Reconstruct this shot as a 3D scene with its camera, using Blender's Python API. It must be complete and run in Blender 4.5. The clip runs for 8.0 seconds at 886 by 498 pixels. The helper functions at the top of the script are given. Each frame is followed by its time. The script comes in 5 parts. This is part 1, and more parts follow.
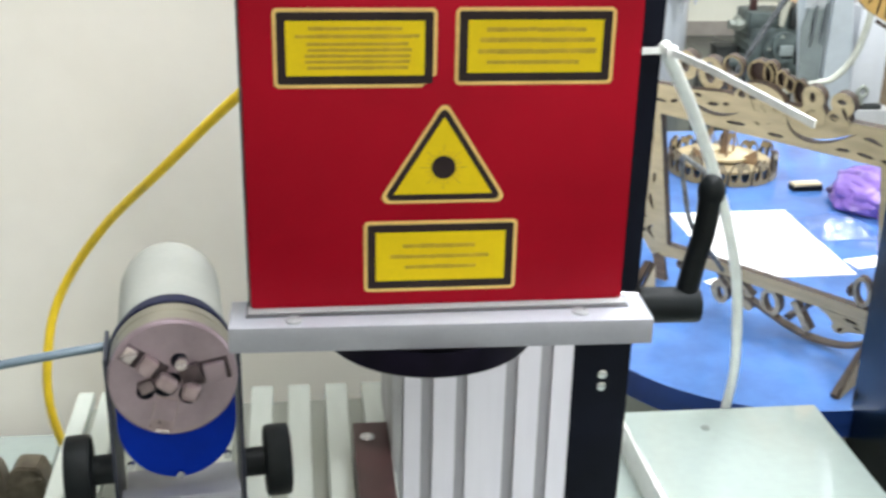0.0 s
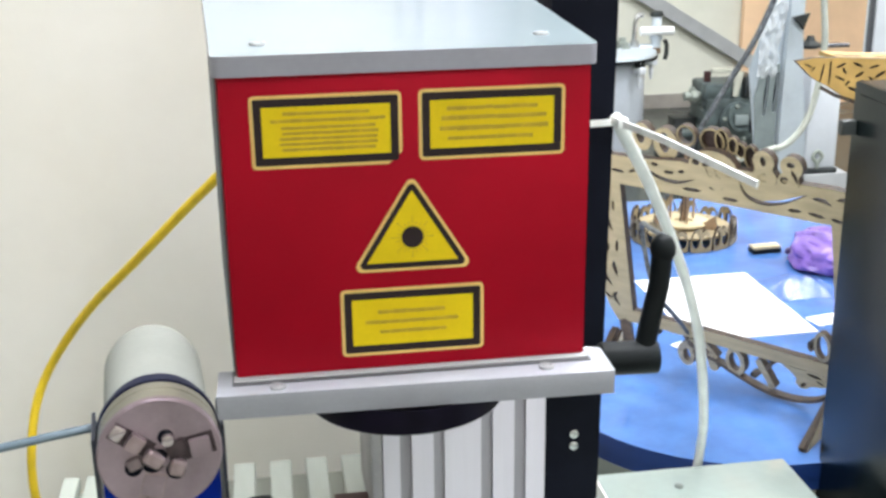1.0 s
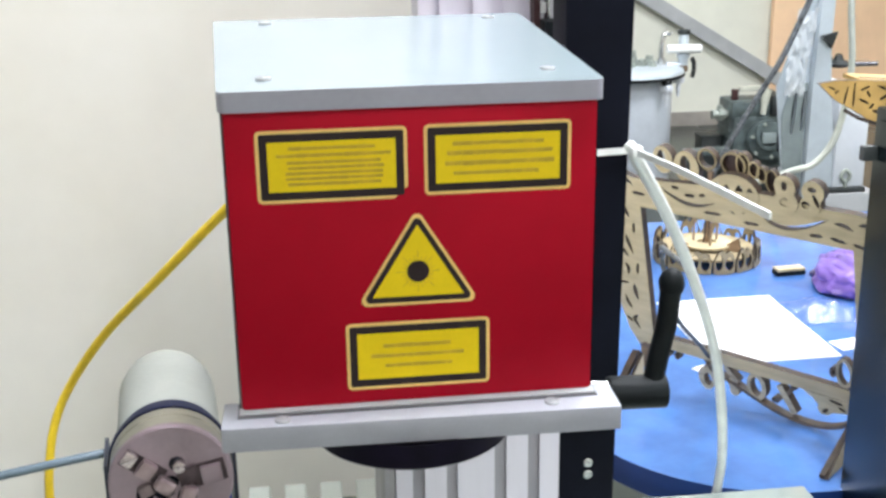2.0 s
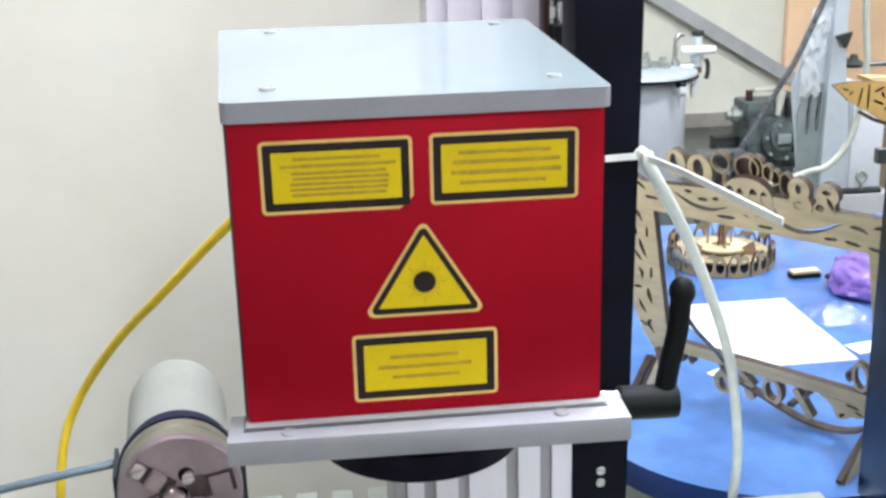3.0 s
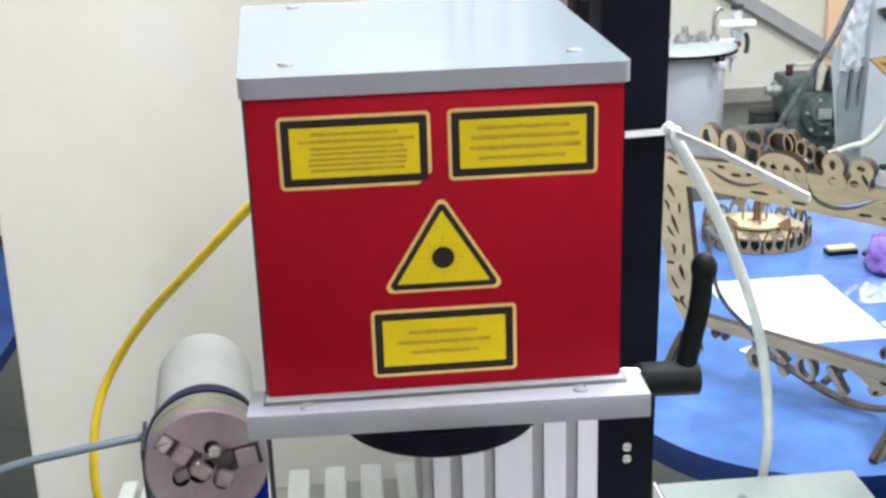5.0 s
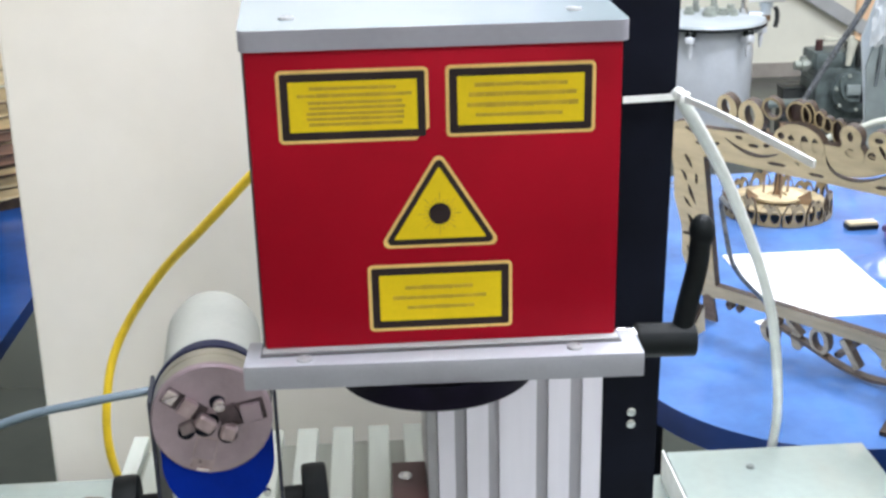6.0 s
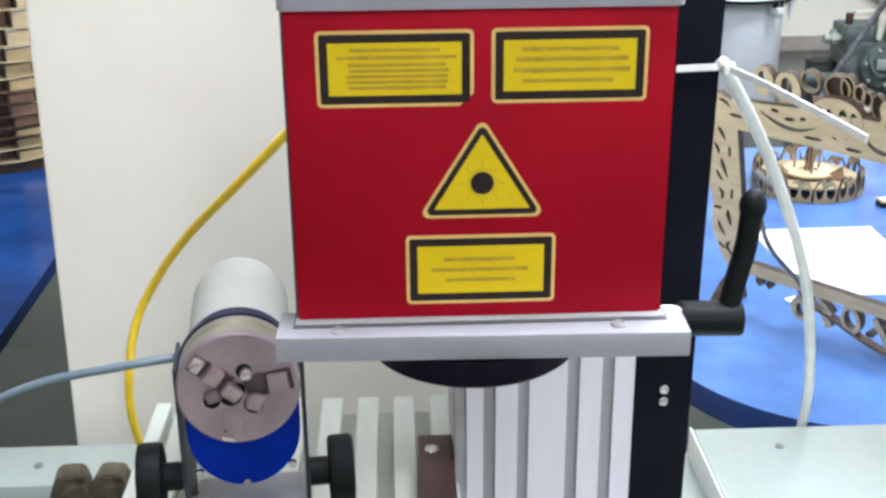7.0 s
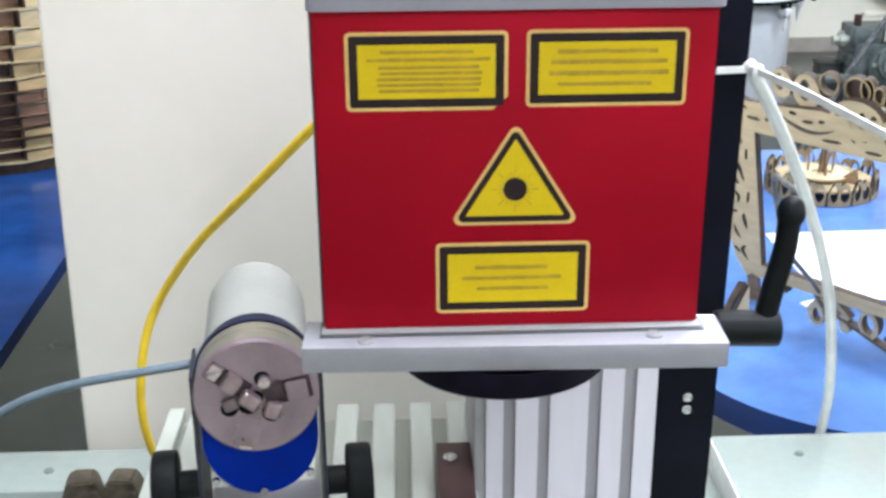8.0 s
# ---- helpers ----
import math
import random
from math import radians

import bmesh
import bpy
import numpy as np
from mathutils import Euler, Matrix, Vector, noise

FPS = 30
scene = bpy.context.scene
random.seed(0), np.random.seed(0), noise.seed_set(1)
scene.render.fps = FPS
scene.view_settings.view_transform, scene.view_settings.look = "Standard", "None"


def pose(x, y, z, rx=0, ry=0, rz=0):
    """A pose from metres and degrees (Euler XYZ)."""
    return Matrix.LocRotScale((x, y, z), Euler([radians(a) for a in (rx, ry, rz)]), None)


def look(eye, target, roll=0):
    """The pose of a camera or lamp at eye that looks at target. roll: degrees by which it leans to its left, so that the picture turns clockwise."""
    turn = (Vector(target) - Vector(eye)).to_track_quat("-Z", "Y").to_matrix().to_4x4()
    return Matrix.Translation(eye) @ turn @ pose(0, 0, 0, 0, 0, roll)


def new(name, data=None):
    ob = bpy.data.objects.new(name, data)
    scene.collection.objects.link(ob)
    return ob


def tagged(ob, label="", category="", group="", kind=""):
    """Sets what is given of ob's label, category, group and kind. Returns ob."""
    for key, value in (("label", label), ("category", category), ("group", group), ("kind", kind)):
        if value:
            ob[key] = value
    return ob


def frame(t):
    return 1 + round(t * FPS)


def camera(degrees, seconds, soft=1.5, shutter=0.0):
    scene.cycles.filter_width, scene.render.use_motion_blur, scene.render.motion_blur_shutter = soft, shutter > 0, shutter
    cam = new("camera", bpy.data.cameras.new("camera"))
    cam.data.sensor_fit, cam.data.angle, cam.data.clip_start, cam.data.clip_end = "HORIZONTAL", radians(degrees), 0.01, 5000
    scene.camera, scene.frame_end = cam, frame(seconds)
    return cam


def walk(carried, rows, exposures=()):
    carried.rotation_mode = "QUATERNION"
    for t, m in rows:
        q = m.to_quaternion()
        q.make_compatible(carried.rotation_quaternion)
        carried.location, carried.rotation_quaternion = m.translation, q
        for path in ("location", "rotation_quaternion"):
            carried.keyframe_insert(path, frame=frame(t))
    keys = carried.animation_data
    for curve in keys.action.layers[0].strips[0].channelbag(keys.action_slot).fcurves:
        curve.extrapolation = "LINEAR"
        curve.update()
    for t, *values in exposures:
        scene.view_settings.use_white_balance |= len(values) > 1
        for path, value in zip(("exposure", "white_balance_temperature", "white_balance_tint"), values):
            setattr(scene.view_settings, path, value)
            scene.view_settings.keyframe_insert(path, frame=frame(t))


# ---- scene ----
cam = camera(40.7, 8.0, 2.8, 0.4)
PATH = [
    (0, (-0.073, -0.581, 1.513), (0.159, 1.255, 0.756), 1.3),
    (0.2, (-0.0751, -0.5848, 1.5157), (0.2126, 1.2546, 0.7713), 1.36),
    (0.5, (-0.071, -0.601, 1.519), (0.25, 1.254, 0.841), 0.3),
    (0.7, (-0.0748, -0.6112, 1.5171), (0.2333, 1.2524, 0.8705), -0.48),
    (1, (-0.079, -0.626, 1.521), (0.208, 1.25, 0.891), -0.7),
    (1.2, (-0.0799, -0.6298, 1.5224), (0.1784, 1.2528, 0.8955), -1.19),
    (1.5, (-0.075, -0.629, 1.528), (0.174, 1.257, 0.911), -1.2),
    (1.7, (-0.0715, -0.6252, 1.5276), (0.1699, 1.261, 0.9128), -1.13),
    (2, (-0.066, -0.624, 1.531), (0.176, 1.267, 0.925), -0.8),
    (2.2, (-0.0632, -0.6211, 1.5317), (0.1714, 1.2682, 0.9372), -1.09),
    (3.3, (-0.0601, -0.6166, 1.5334), (0.1514, 1.2748, 0.9283), -1.34),
    (3.5, (-0.06, -0.618, 1.534), (0.147, 1.276, 0.925), -1.3),
    (4, (-0.061, -0.616, 1.535), (0.133, 1.281, 0.93), -1.3),
    (4.2, (-0.0587, -0.6152, 1.5346), (0.1294, 1.2777, 0.9283), -1.58),
    (5.3, (-0.0457, -0.6207, 1.5295), (0.0976, 1.2593, 0.8759), -1.84),
    (5.5, (-0.042, -0.624, 1.527), (0.098, 1.256, 0.86), -1.8),
    (5.8, (-0.0352, -0.6239, 1.5252), (0.0813, 1.2536, 0.8463), -1.55),
    (6, (-0.034, -0.626, 1.525), (0.071, 1.252, 0.844), -1.3),
    (6.3, (-0.0345, -0.6172, 1.5227), (0.0577, 1.2544, 0.8331), -1.17),
    (6.5, (-0.037, -0.614, 1.522), (0.031, 1.256, 0.814), -1.2),
    (6.7, (-0.0371, -0.6051, 1.5188), (0.0409, 1.2572, 0.7913), -1.39),
    (7, (-0.045, -0.602, 1.518), (0.028, 1.259, 0.788), -0.5),
    (7.2, (-0.0479, -0.5971, 1.5149), (0.0364, 1.265, 0.7862), -0.38),
    (7.5, (-0.051, -0.592, 1.516), (0.02, 1.274, 0.801), -0.7),
    (7.8, (-0.0547, -0.5865, 1.5147), (0.0261, 1.2764, 0.8002), -0.38),
    (8, (-0.059, -0.583, 1.515), (0.009, 1.278, 0.786), -0.4),
]
EXPOSURES = [(0, -0.10, 6500, 10), (1, -0.08, 6450, 11), (3.4, -0.15, 6250, 12), (4, -0.15, 6250, 12), (5.5, -0.17, 6300, 14), (6.5, -0.12, 6250, 14), (8, -0.05, 6150, 14)]
walk(cam, [(t, look(eye, target, roll)) for t, eye, target, roll in PATH], EXPOSURES)

# ---- light ----
world = bpy.data.worlds.new("world")
scene.world = world
world.use_nodes = True
wn = world.node_tree.nodes
sky = wn.new("ShaderNodeTexSky")
sky.sky_type, sky.sun_disc, sky.sun_elevation, sky.sun_rotation = "NISHITA", False, radians(40), radians(60)
wn["Background"].inputs["Strength"].default_value = 0.12
world.node_tree.links.new(sky.outputs[0], wn["Background"].inputs["Color"])


def area_lamp(name, place, target, sx, sy, watts, color):
    data = bpy.data.lights.new(name, "AREA")
    data.shape, data.size, data.size_y, data.energy, data.color = "RECTANGLE", sx, sy, watts, color
    ob = new(name, data)
    ob.matrix_world = look(place, target)
    return ob


# Unseen ceiling lamps, added and weighted to brighten each area
LAMPS = [(0.45, 0.04, 63), (1.3, 1.8, 68), (0.1, 4.2, 75), (2.7, 3.4, 95), (2.9, 0.4, 26), (-0.6, -1.5, 3), (0.60, -2.4, 32), (-1.8, 1.2, 4)]
for lx, ly, watts in LAMPS:
    across = ly < -1.6
    area_lamp("added_ceiling_lamp", (lx, ly, 2.86), (lx, ly, 0), 0.26 if across else 1.2, 1.2 if across else 0.3, watts, (0.93, 0.97, 1.0))
# Side light added in the opening of a window that is out of view
area_lamp("added_window_light", (4.46, -0.7, 1.7), (0, -0.7, 1.5), 3.0, 1.2, 32, (0.92, 0.97, 1.0))


# ---- materials ----
def mat(name, color, rough=0.5, metal=0.0, vary=0.06, scale=30.0, bump=0.0, bump_scale=200.0, spec=0.5, coat=0.0, color2=None,
        stretch=(1, 1, 1), random_tint=0.0, fine=0.03, rvar=1.0):
    m = bpy.data.materials.new(name)
    m.use_nodes = True
    nt = m.node_tree
    nodes, link = nt.nodes, nt.links.new
    b = nodes["Principled BSDF"]
    tc = nodes.new("ShaderNodeTexCoord")
    mp = nodes.new("ShaderNodeMapping")
    mp.inputs["Scale"].default_value = stretch
    link(tc.outputs["Object"], mp.inputs["Vector"])
    n1 = nodes.new("ShaderNodeTexNoise")
    n1.inputs["Scale"].default_value, n1.inputs["Detail"].default_value = scale, 5
    link(mp.outputs[0], n1.inputs["Vector"])
    n2 = nodes.new("ShaderNodeTexNoise")
    n2.inputs["Scale"].default_value, n2.inputs["Detail"].default_value = scale * 11, 2
    link(mp.outputs[0], n2.inputs["Vector"])
    ramp = nodes.new("ShaderNodeValToRGB")
    c2 = color2 or tuple(max(0, c * (1 - 2.2 * vary)) for c in color)
    c1 = color if color2 else tuple(min(1, c * (1 + 1.2 * vary)) for c in color)
    ramp.color_ramp.elements[0].position, ramp.color_ramp.elements[1].position = 0.32, 0.68
    ramp.color_ramp.elements[0].color, ramp.color_ramp.elements[1].color = (*c2, 1), (*c1, 1)
    link(n1.outputs["Fac"], ramp.inputs["Fac"])
    hsv = nodes.new("ShaderNodeHueSaturation")
    link(ramp.outputs["Color"], hsv.inputs["Color"])
    mr = nodes.new("ShaderNodeMapRange")
    mr.inputs["To Min"].default_value, mr.inputs["To Max"].default_value = 1 - fine * 2, 1 + fine * 2
    link(n2.outputs["Fac"], mr.inputs["Value"])
    val = mr.outputs[0]
    if random_tint:
        oi = nodes.new("ShaderNodeObjectInfo")
        m2 = nodes.new("ShaderNodeMapRange")
        m2.inputs["To Min"].default_value, m2.inputs["To Max"].default_value = 1 - random_tint, 1 + random_tint
        link(oi.outputs["Random"], m2.inputs["Value"])
        mul = nodes.new("ShaderNodeMath")
        mul.operation = "MULTIPLY"
        link(val, mul.inputs[0]), link(m2.outputs[0], mul.inputs[1])
        val = mul.outputs[0]
    link(val, hsv.inputs["Value"])
    link(hsv.outputs["Color"], b.inputs["Base Color"])
    rr = nodes.new("ShaderNodeMapRange")
    rr.inputs["To Min"].default_value, rr.inputs["To Max"].default_value = max(0.02, rough * (1 - 0.15 * rvar)), min(1, rough * (1 + 0.18 * rvar))
    link(n1.outputs["Fac"], rr.inputs["Value"])
    link(rr.outputs[0], b.inputs["Roughness"])
    b.inputs["Metallic"].default_value = metal
    b.inputs["Specular IOR Level"].default_value = spec
    b.inputs["Coat Weight"].default_value = coat
    b.inputs["Coat Roughness"].default_value = 0.08
    if bump:
        nb = nodes.new("ShaderNodeTexNoise")
        nb.inputs["Scale"].default_value, nb.inputs["Detail"].default_value = bump_scale, 3
        link(mp.outputs[0], nb.inputs["Vector"])
        bp = nodes.new("ShaderNodeBump")
        bp.inputs["Strength"].default_value, bp.inputs["Distance"].default_value = bump, 0.002
        link(nb.outputs["Fac"], bp.inputs["Height"])
        link(bp.outputs[0], b.inputs["Normal"])
    return m


def glow(name, color, strength):
    m = bpy.data.materials.new(name)
    m.use_nodes = True
    b = m.node_tree.nodes["Principled BSDF"]
    b.inputs["Base Color"].default_value = (0.8, 0.8, 0.8, 1)
    b.inputs["Emission Color"].default_value = (*color, 1)
    b.inputs["Emission Strength"].default_value = strength
    return m


def clear(name, tint=(1, 1, 1), rough=0.05, ior=1.3):
    m = bpy.data.materials.new(name)
    m.use_nodes = True
    b = m.node_tree.nodes["Principled BSDF"]
    b.inputs["Base Color"].default_value = (*tint, 1)
    b.inputs["Roughness"].default_value, b.inputs["IOR"].default_value = rough, ior
    b.inputs["Transmission Weight"].default_value = 1.0
    return m


def film_material(name, milk=0.0):
    """Thin clear film: mostly see-through, with a weak gloss."""
    m = bpy.data.materials.new(name)
    m.use_nodes = True
    nt = m.node_tree
    nt.nodes.remove(nt.nodes["Principled BSDF"])
    a, b, mix = nt.nodes.new("ShaderNodeBsdfTransparent"), nt.nodes.new("ShaderNodeBsdfGlossy"), nt.nodes.new("ShaderNodeMixShader")
    a.inputs["Color"].default_value = (0.86, 0.90, 0.95, 1)
    b.inputs["Roughness"].default_value = 0.33
    mix.inputs["Fac"].default_value = 0.11
    nt.links.new(a.outputs[0], mix.inputs[1]), nt.links.new(b.outputs[0], mix.inputs[2])
    last = mix
    if milk:
        d, last = nt.nodes.new("ShaderNodeBsdfDiffuse"), nt.nodes.new("ShaderNodeMixShader")
        d.inputs["Color"].default_value, last.inputs["Fac"].default_value = (0.85, 0.88, 0.90, 1), milk
        nt.links.new(mix.outputs[0], last.inputs[1]), nt.links.new(d.outputs[0], last.inputs[2])
    nt.links.new(last.outputs[0], nt.nodes["Material Output"].inputs["Surface"])
    return m


RED = mat("red_paint", (0.388, 0.0038, 0.0175), 0.42, vary=0.10, scale=5, bump=0.04, bump_scale=900, spec=0.10)
# Lid paint in two tones; the cyan top has its reflection mixed in
LIDGREY = mat("lid_paint", (0.235, 0.280, 0.300), 0.13, 0.0, vary=0.02, scale=6, spec=0.5, rvar=0.15, fine=0.01)
LIDEDGE = mat("lid_edge_tone", (0.34, 0.335, 0.39), 0.35, 0.0, vary=0.03, scale=20, spec=0.4)
SILVER = mat("anodised_plate", (0.35, 0.358, 0.400), 0.46, 0.05, vary=0.02, scale=40, spec=0.5, rvar=0.2)
ALU = mat("aluminium_profile", (0.68, 0.65, 0.72), 0.4, 0.3, vary=0.04, scale=10, stretch=(1, 1, 0.08), bump=0.06, bump_scale=500)
PROFILEGREY = mat("profile_grey", (0.42, 0.41, 0.43), 0.5, 0.4, vary=0.08, scale=20)
SLOTSHADE = mat("slot_shade", (0.35, 0.335, 0.365), 0.5, 0.3, vary=0.10, scale=20, stretch=(1, 1, 0.1))
GASKET = mat("gasket_grey", (0.11, 0.11, 0.12), 0.5, vary=0.1, scale=30)
BEDALU = mat("bed_profile", (0.57, 0.61, 0.56), 0.42, 0.15, vary=0.05, scale=14, stretch=(1, 0.08, 1), bump=0.06, bump_scale=400)
BEDSHADE = mat("bed_slot_shade", (0.36, 0.375, 0.325), 0.5, 0.2, vary=0.10, scale=14, stretch=(1, 0.08, 1))
BLACK = mat("black_paint", (0.005, 0.006, 0.012), 0.6, vary=0.2, scale=12, bump=0.05, bump_scale=800, spec=0.08)
BLACKPLASTIC = mat("black_plastic", (0.006, 0.008, 0.009), 0.5, vary=0.2, scale=40, bump=0.1, bump_scale=900, spec=0.17)
LENS = mat("lens_barrel", (0.007, 0.005, 0.014), 0.35, vary=0.2, scale=40, spec=0.15)
STEEL = mat("steel_screw", (0.66, 0.66, 0.67), 0.25, 1.0, vary=0.06, scale=60)
SCREWGREY = mat("grey_screw", (0.22, 0.25, 0.24), 0.5, vary=0.06, scale=60, spec=0.2)
SCREWDULL = mat("dull_screw", (0.40, 0.41, 0.42), 0.5, 0.3, vary=0.06, scale=60)
CHUCK = mat("chuck_steel", (0.33, 0.255, 0.29), 0.38, 0.5, vary=0.10, scale=30, bump=0.04, bump_scale=600)
JAWSTEEL = mat("jaw_steel", (0.34, 0.26, 0.27), 0.28, 0.6, vary=0.15, scale=60)
JAWBRIGHT = mat("jaw_highlight_steel", (0.62, 0.53, 0.54), 0.22, 0.8, vary=0.15, scale=60)
JAWDULL = mat("jaw_dull_steel", (0.20, 0.155, 0.16), 0.36, 0.5, vary=0.18, scale=60)
JAWSLOT = mat("jaw_slot_dark", (0.065, 0.045, 0.05), 0.5, 0.4, vary=0.3, scale=80)
DARKSTEEL = mat("dark_steel", (0.18, 0.18, 0.20), 0.35, 0.8, vary=0.1, scale=40)
NAVY = mat("navy_band", (0.006, 0.010, 0.045), 0.4, vary=0.1, scale=30, spec=0.2)
CHUCKSIDE = mat("chuck_rim_steel", (0.33, 0.31, 0.25), 0.32, 0.6, vary=0.08, scale=30)
BLUE = mat("blue_paint", (0.001, 0.026, 0.36), 0.45, vary=0.08, scale=20, spec=0.08)
CREAMMOTOR = mat("cream_motor_paint", (0.35, 0.362, 0.332), 0.6, vary=0.03, scale=20)
YELLOWSTICK = mat("label_yellow", (0.84, 0.62, 0.008), 0.45, vary=0.03, scale=40, spec=0.2)
YELLOWRIM = mat("label_rim", (0.88, 0.60, 0.20), 0.45, vary=0.05, scale=40, spec=0.2)
INK = mat("label_ink", (0.028, 0.018, 0.02), 0.5, vary=0.1, scale=60, spec=0.2)
INKFAINT = mat("label_small_print", (0.56, 0.365, 0.018), 0.5, vary=0.12, scale=90)
WHITEPLASTIC = mat("white_nylon", (0.87, 0.88, 0.86), 0.4, vary=0.04, scale=60)
DULLTUBE = mat("dull_tube", (0.43, 0.45, 0.39), 0.4, vary=0.06, scale=40)
TUBE = mat("milky_tube", (0.90, 0.92, 0.89), 0.3, vary=0.04, scale=40)
YELLOWCABLE = mat("yellow_cable", (0.95, 0.66, 0.028), 0.4, vary=0.05, scale=60)
GREYCABLE = mat("blue_grey_cable", (0.145, 0.195, 0.24), 0.42, vary=0.06, scale=60)
BROWNBAR = mat("brown_anodised_bar", (0.055, 0.022, 0.022), 0.4, 0.2, vary=0.15, scale=30)
BRACKET = mat("bracket_steel", (0.022, 0.026, 0.045), 0.45, 0.1, vary=0.1, scale=40)
JAWBROWN = mat("oiled_jaw_steel", (0.13, 0.108, 0.078), 0.42, 0.4, vary=0.2, scale=60)
PANELWHITE = mat("cover_white", (0.40, 0.47, 0.44), 0.10, vary=0.02, scale=6, spec=1.0, coat=0.6)
PANELWHITE.node_tree.nodes["Principled BSDF"].inputs["Coat IOR"].default_value = 1.6
DESKDARK = mat("dark_green_top", (0.05, 0.07, 0.06), 0.6, vary=0.2, scale=20)
WALL = mat("wall_cream", (0.85, 0.825, 0.775), 0.75, color2=(0.78, 0.735, 0.65), scale=2.6, bump=0.15, bump_scale=50, fine=0.015)
FARWALL = mat("far_wall_cream", (0.77, 0.765, 0.67), 0.8, vary=0.03, scale=1.0)
PEACH = mat("peach_wall", (0.93, 0.64, 0.41), 0.7, vary=0.06, scale=1.5)
SKIRT = mat("skirting_stone", (0.34, 0.31, 0.28), 0.5, vary=0.1, scale=6)
TRIM = mat("grey_trim_paint", (0.44, 0.45, 0.46), 0.5, vary=0.06, scale=6)
FLOOR = mat("floor_tile", (0.046, 0.054, 0.047), 0.26, vary=0.08, scale=2)
CEIL = mat("ceiling_paint", (0.8, 0.8, 0.78), 0.9, vary=0.02, scale=1)
TABLEBLUE = mat("blue_table_laminate", (0.085, 0.205, 0.52), 0.06, vary=0.14, scale=9, spec=0.8, coat=0.6)
TABLEBLUE.node_tree.nodes["Principled BSDF"].inputs["Coat IOR"].default_value = 1.7
# Side table laminate: the blue one darkened, as it stands in shade
TABLESHADED = mat("shaded_blue_laminate", (0.016, 0.078, 0.30), 0.16, vary=0.14, scale=8, spec=0.5)
TABLEEDGE = mat("blue_table_edge", (0.007, 0.035, 0.17), 0.5, vary=0.1, scale=10)
# Side table edge, its shade put into the blue the same way
SHADEDEDGE = mat("shaded_blue_edge", (0.003, 0.018, 0.085), 0.5, vary=0.1, scale=10, spec=0.12)
PAPER = mat("white_paper", (0.86, 0.86, 0.87), 0.7, vary=0.015, scale=12)
PLY = mat("plywood_face", (0.52, 0.428, 0.262), 0.6, vary=0.09, scale=14, stretch=(1, 1, 5))
BURNT = mat("burnt_edge", (0.045, 0.026, 0.014), 0.7, vary=0.3, scale=60)
STANDPLY = mat("stand_plywood", (0.33, 0.26, 0.145), 0.6, vary=0.18, scale=24, stretch=(1, 5, 1))
TOWERPLY = mat("tower_plywood", (0.50, 0.38, 0.20), 0.55, vary=0.22, scale=9, stretch=(1, 1, 3))
TOWERRED = mat("tower_reddish_plywood", (0.30, 0.175, 0.12), 0.55, vary=0.25, scale=9, stretch=(1, 1, 3))
TOWERPALE = mat("tower_pale_plywood", (0.66, 0.54, 0.33), 0.55, vary=0.18, scale=9, stretch=(1, 1, 3))
INTERIORDARK = mat("dark_interior_panel", (0.085, 0.05, 0.045), 0.55, vary=0.3, scale=9)
SKIRTWOOD = mat("scorched_plywood", (0.14, 0.105, 0.075), 0.6, vary=0.25, scale=30)
SKIRTPALE = mat("shaded_plywood", (0.47, 0.40, 0.28), 0.6, vary=0.14, scale=24, stretch=(1, 1, 5))
SIGN = mat("orange_plywood", (0.46, 0.285, 0.08), 0.5, vary=0.1, scale=20)
DARKCASE = mat("dark_cabinet_paint", (0.003, 0.007, 0.008), 0.24, vary=0.1, scale=10, bump=0.01, bump_scale=500, spec=0.34)
TANK = mat("tank_paint", (0.60, 0.64, 0.70), 0.35, vary=0.04, scale=5)
PUMP = mat("pump_paint", (0.11, 0.14, 0.14), 0.45, 0.2, vary=0.25, scale=14)
PANELGREEN = mat("machine_green_grey", (0.27, 0.315, 0.315), 0.45, 0.1, vary=0.12, scale=8)
FITTING = mat("fitting_zinc", (0.34, 0.37, 0.33), 0.5, 0.3, vary=0.15, scale=20)
DULLCREAM = mat("dull_cream_plastic", (0.50, 0.50, 0.42), 0.5, vary=0.08, scale=20)
BRASS = mat("tarnished_brass", (0.17, 0.11, 0.06), 0.4, 0.6, vary=0.2, scale=30)
PUMPDARK = mat("pump_dark", (0.03, 0.035, 0.035), 0.5, vary=0.2, scale=20)
FRAMEGREY = mat("machine_grey", (0.56, 0.62, 0.67), 0.35, 0.2, vary=0.06, scale=5)
CABINET = mat("white_cabinet", (0.70, 0.73, 0.78), 0.4, vary=0.03, scale=3)
PURPLEDARK = mat("dark_purple_plastic", (0.055, 0.03, 0.12), 0.4, vary=0.15, scale=60)
PURPLE = mat("purple_plastic", (0.21, 0.12, 0.44), 0.36, vary=0.12, scale=30)
# Brown plywood: darker copy of the face, with shade put into its colour
SHADEWOOD = mat("brown_shaded_plywood", (0.30, 0.20, 0.12), 0.6, vary=0.15, scale=14, stretch=(1, 1, 5))
BAG = film_material("clear_bag")
MILKFILM = film_material("milky_film", 0.5)
LAMPGLOW = glow("lamp_glow", (1.0, 0.97, 0.92), 6.0)
DARKCABLE = mat("dark_ribbed_cable", (0.10, 0.11, 0.12), 0.5, vary=0.4, scale=90)
GLASS = clear("window_glass", (1, 1, 1), 0.0, 1.45)


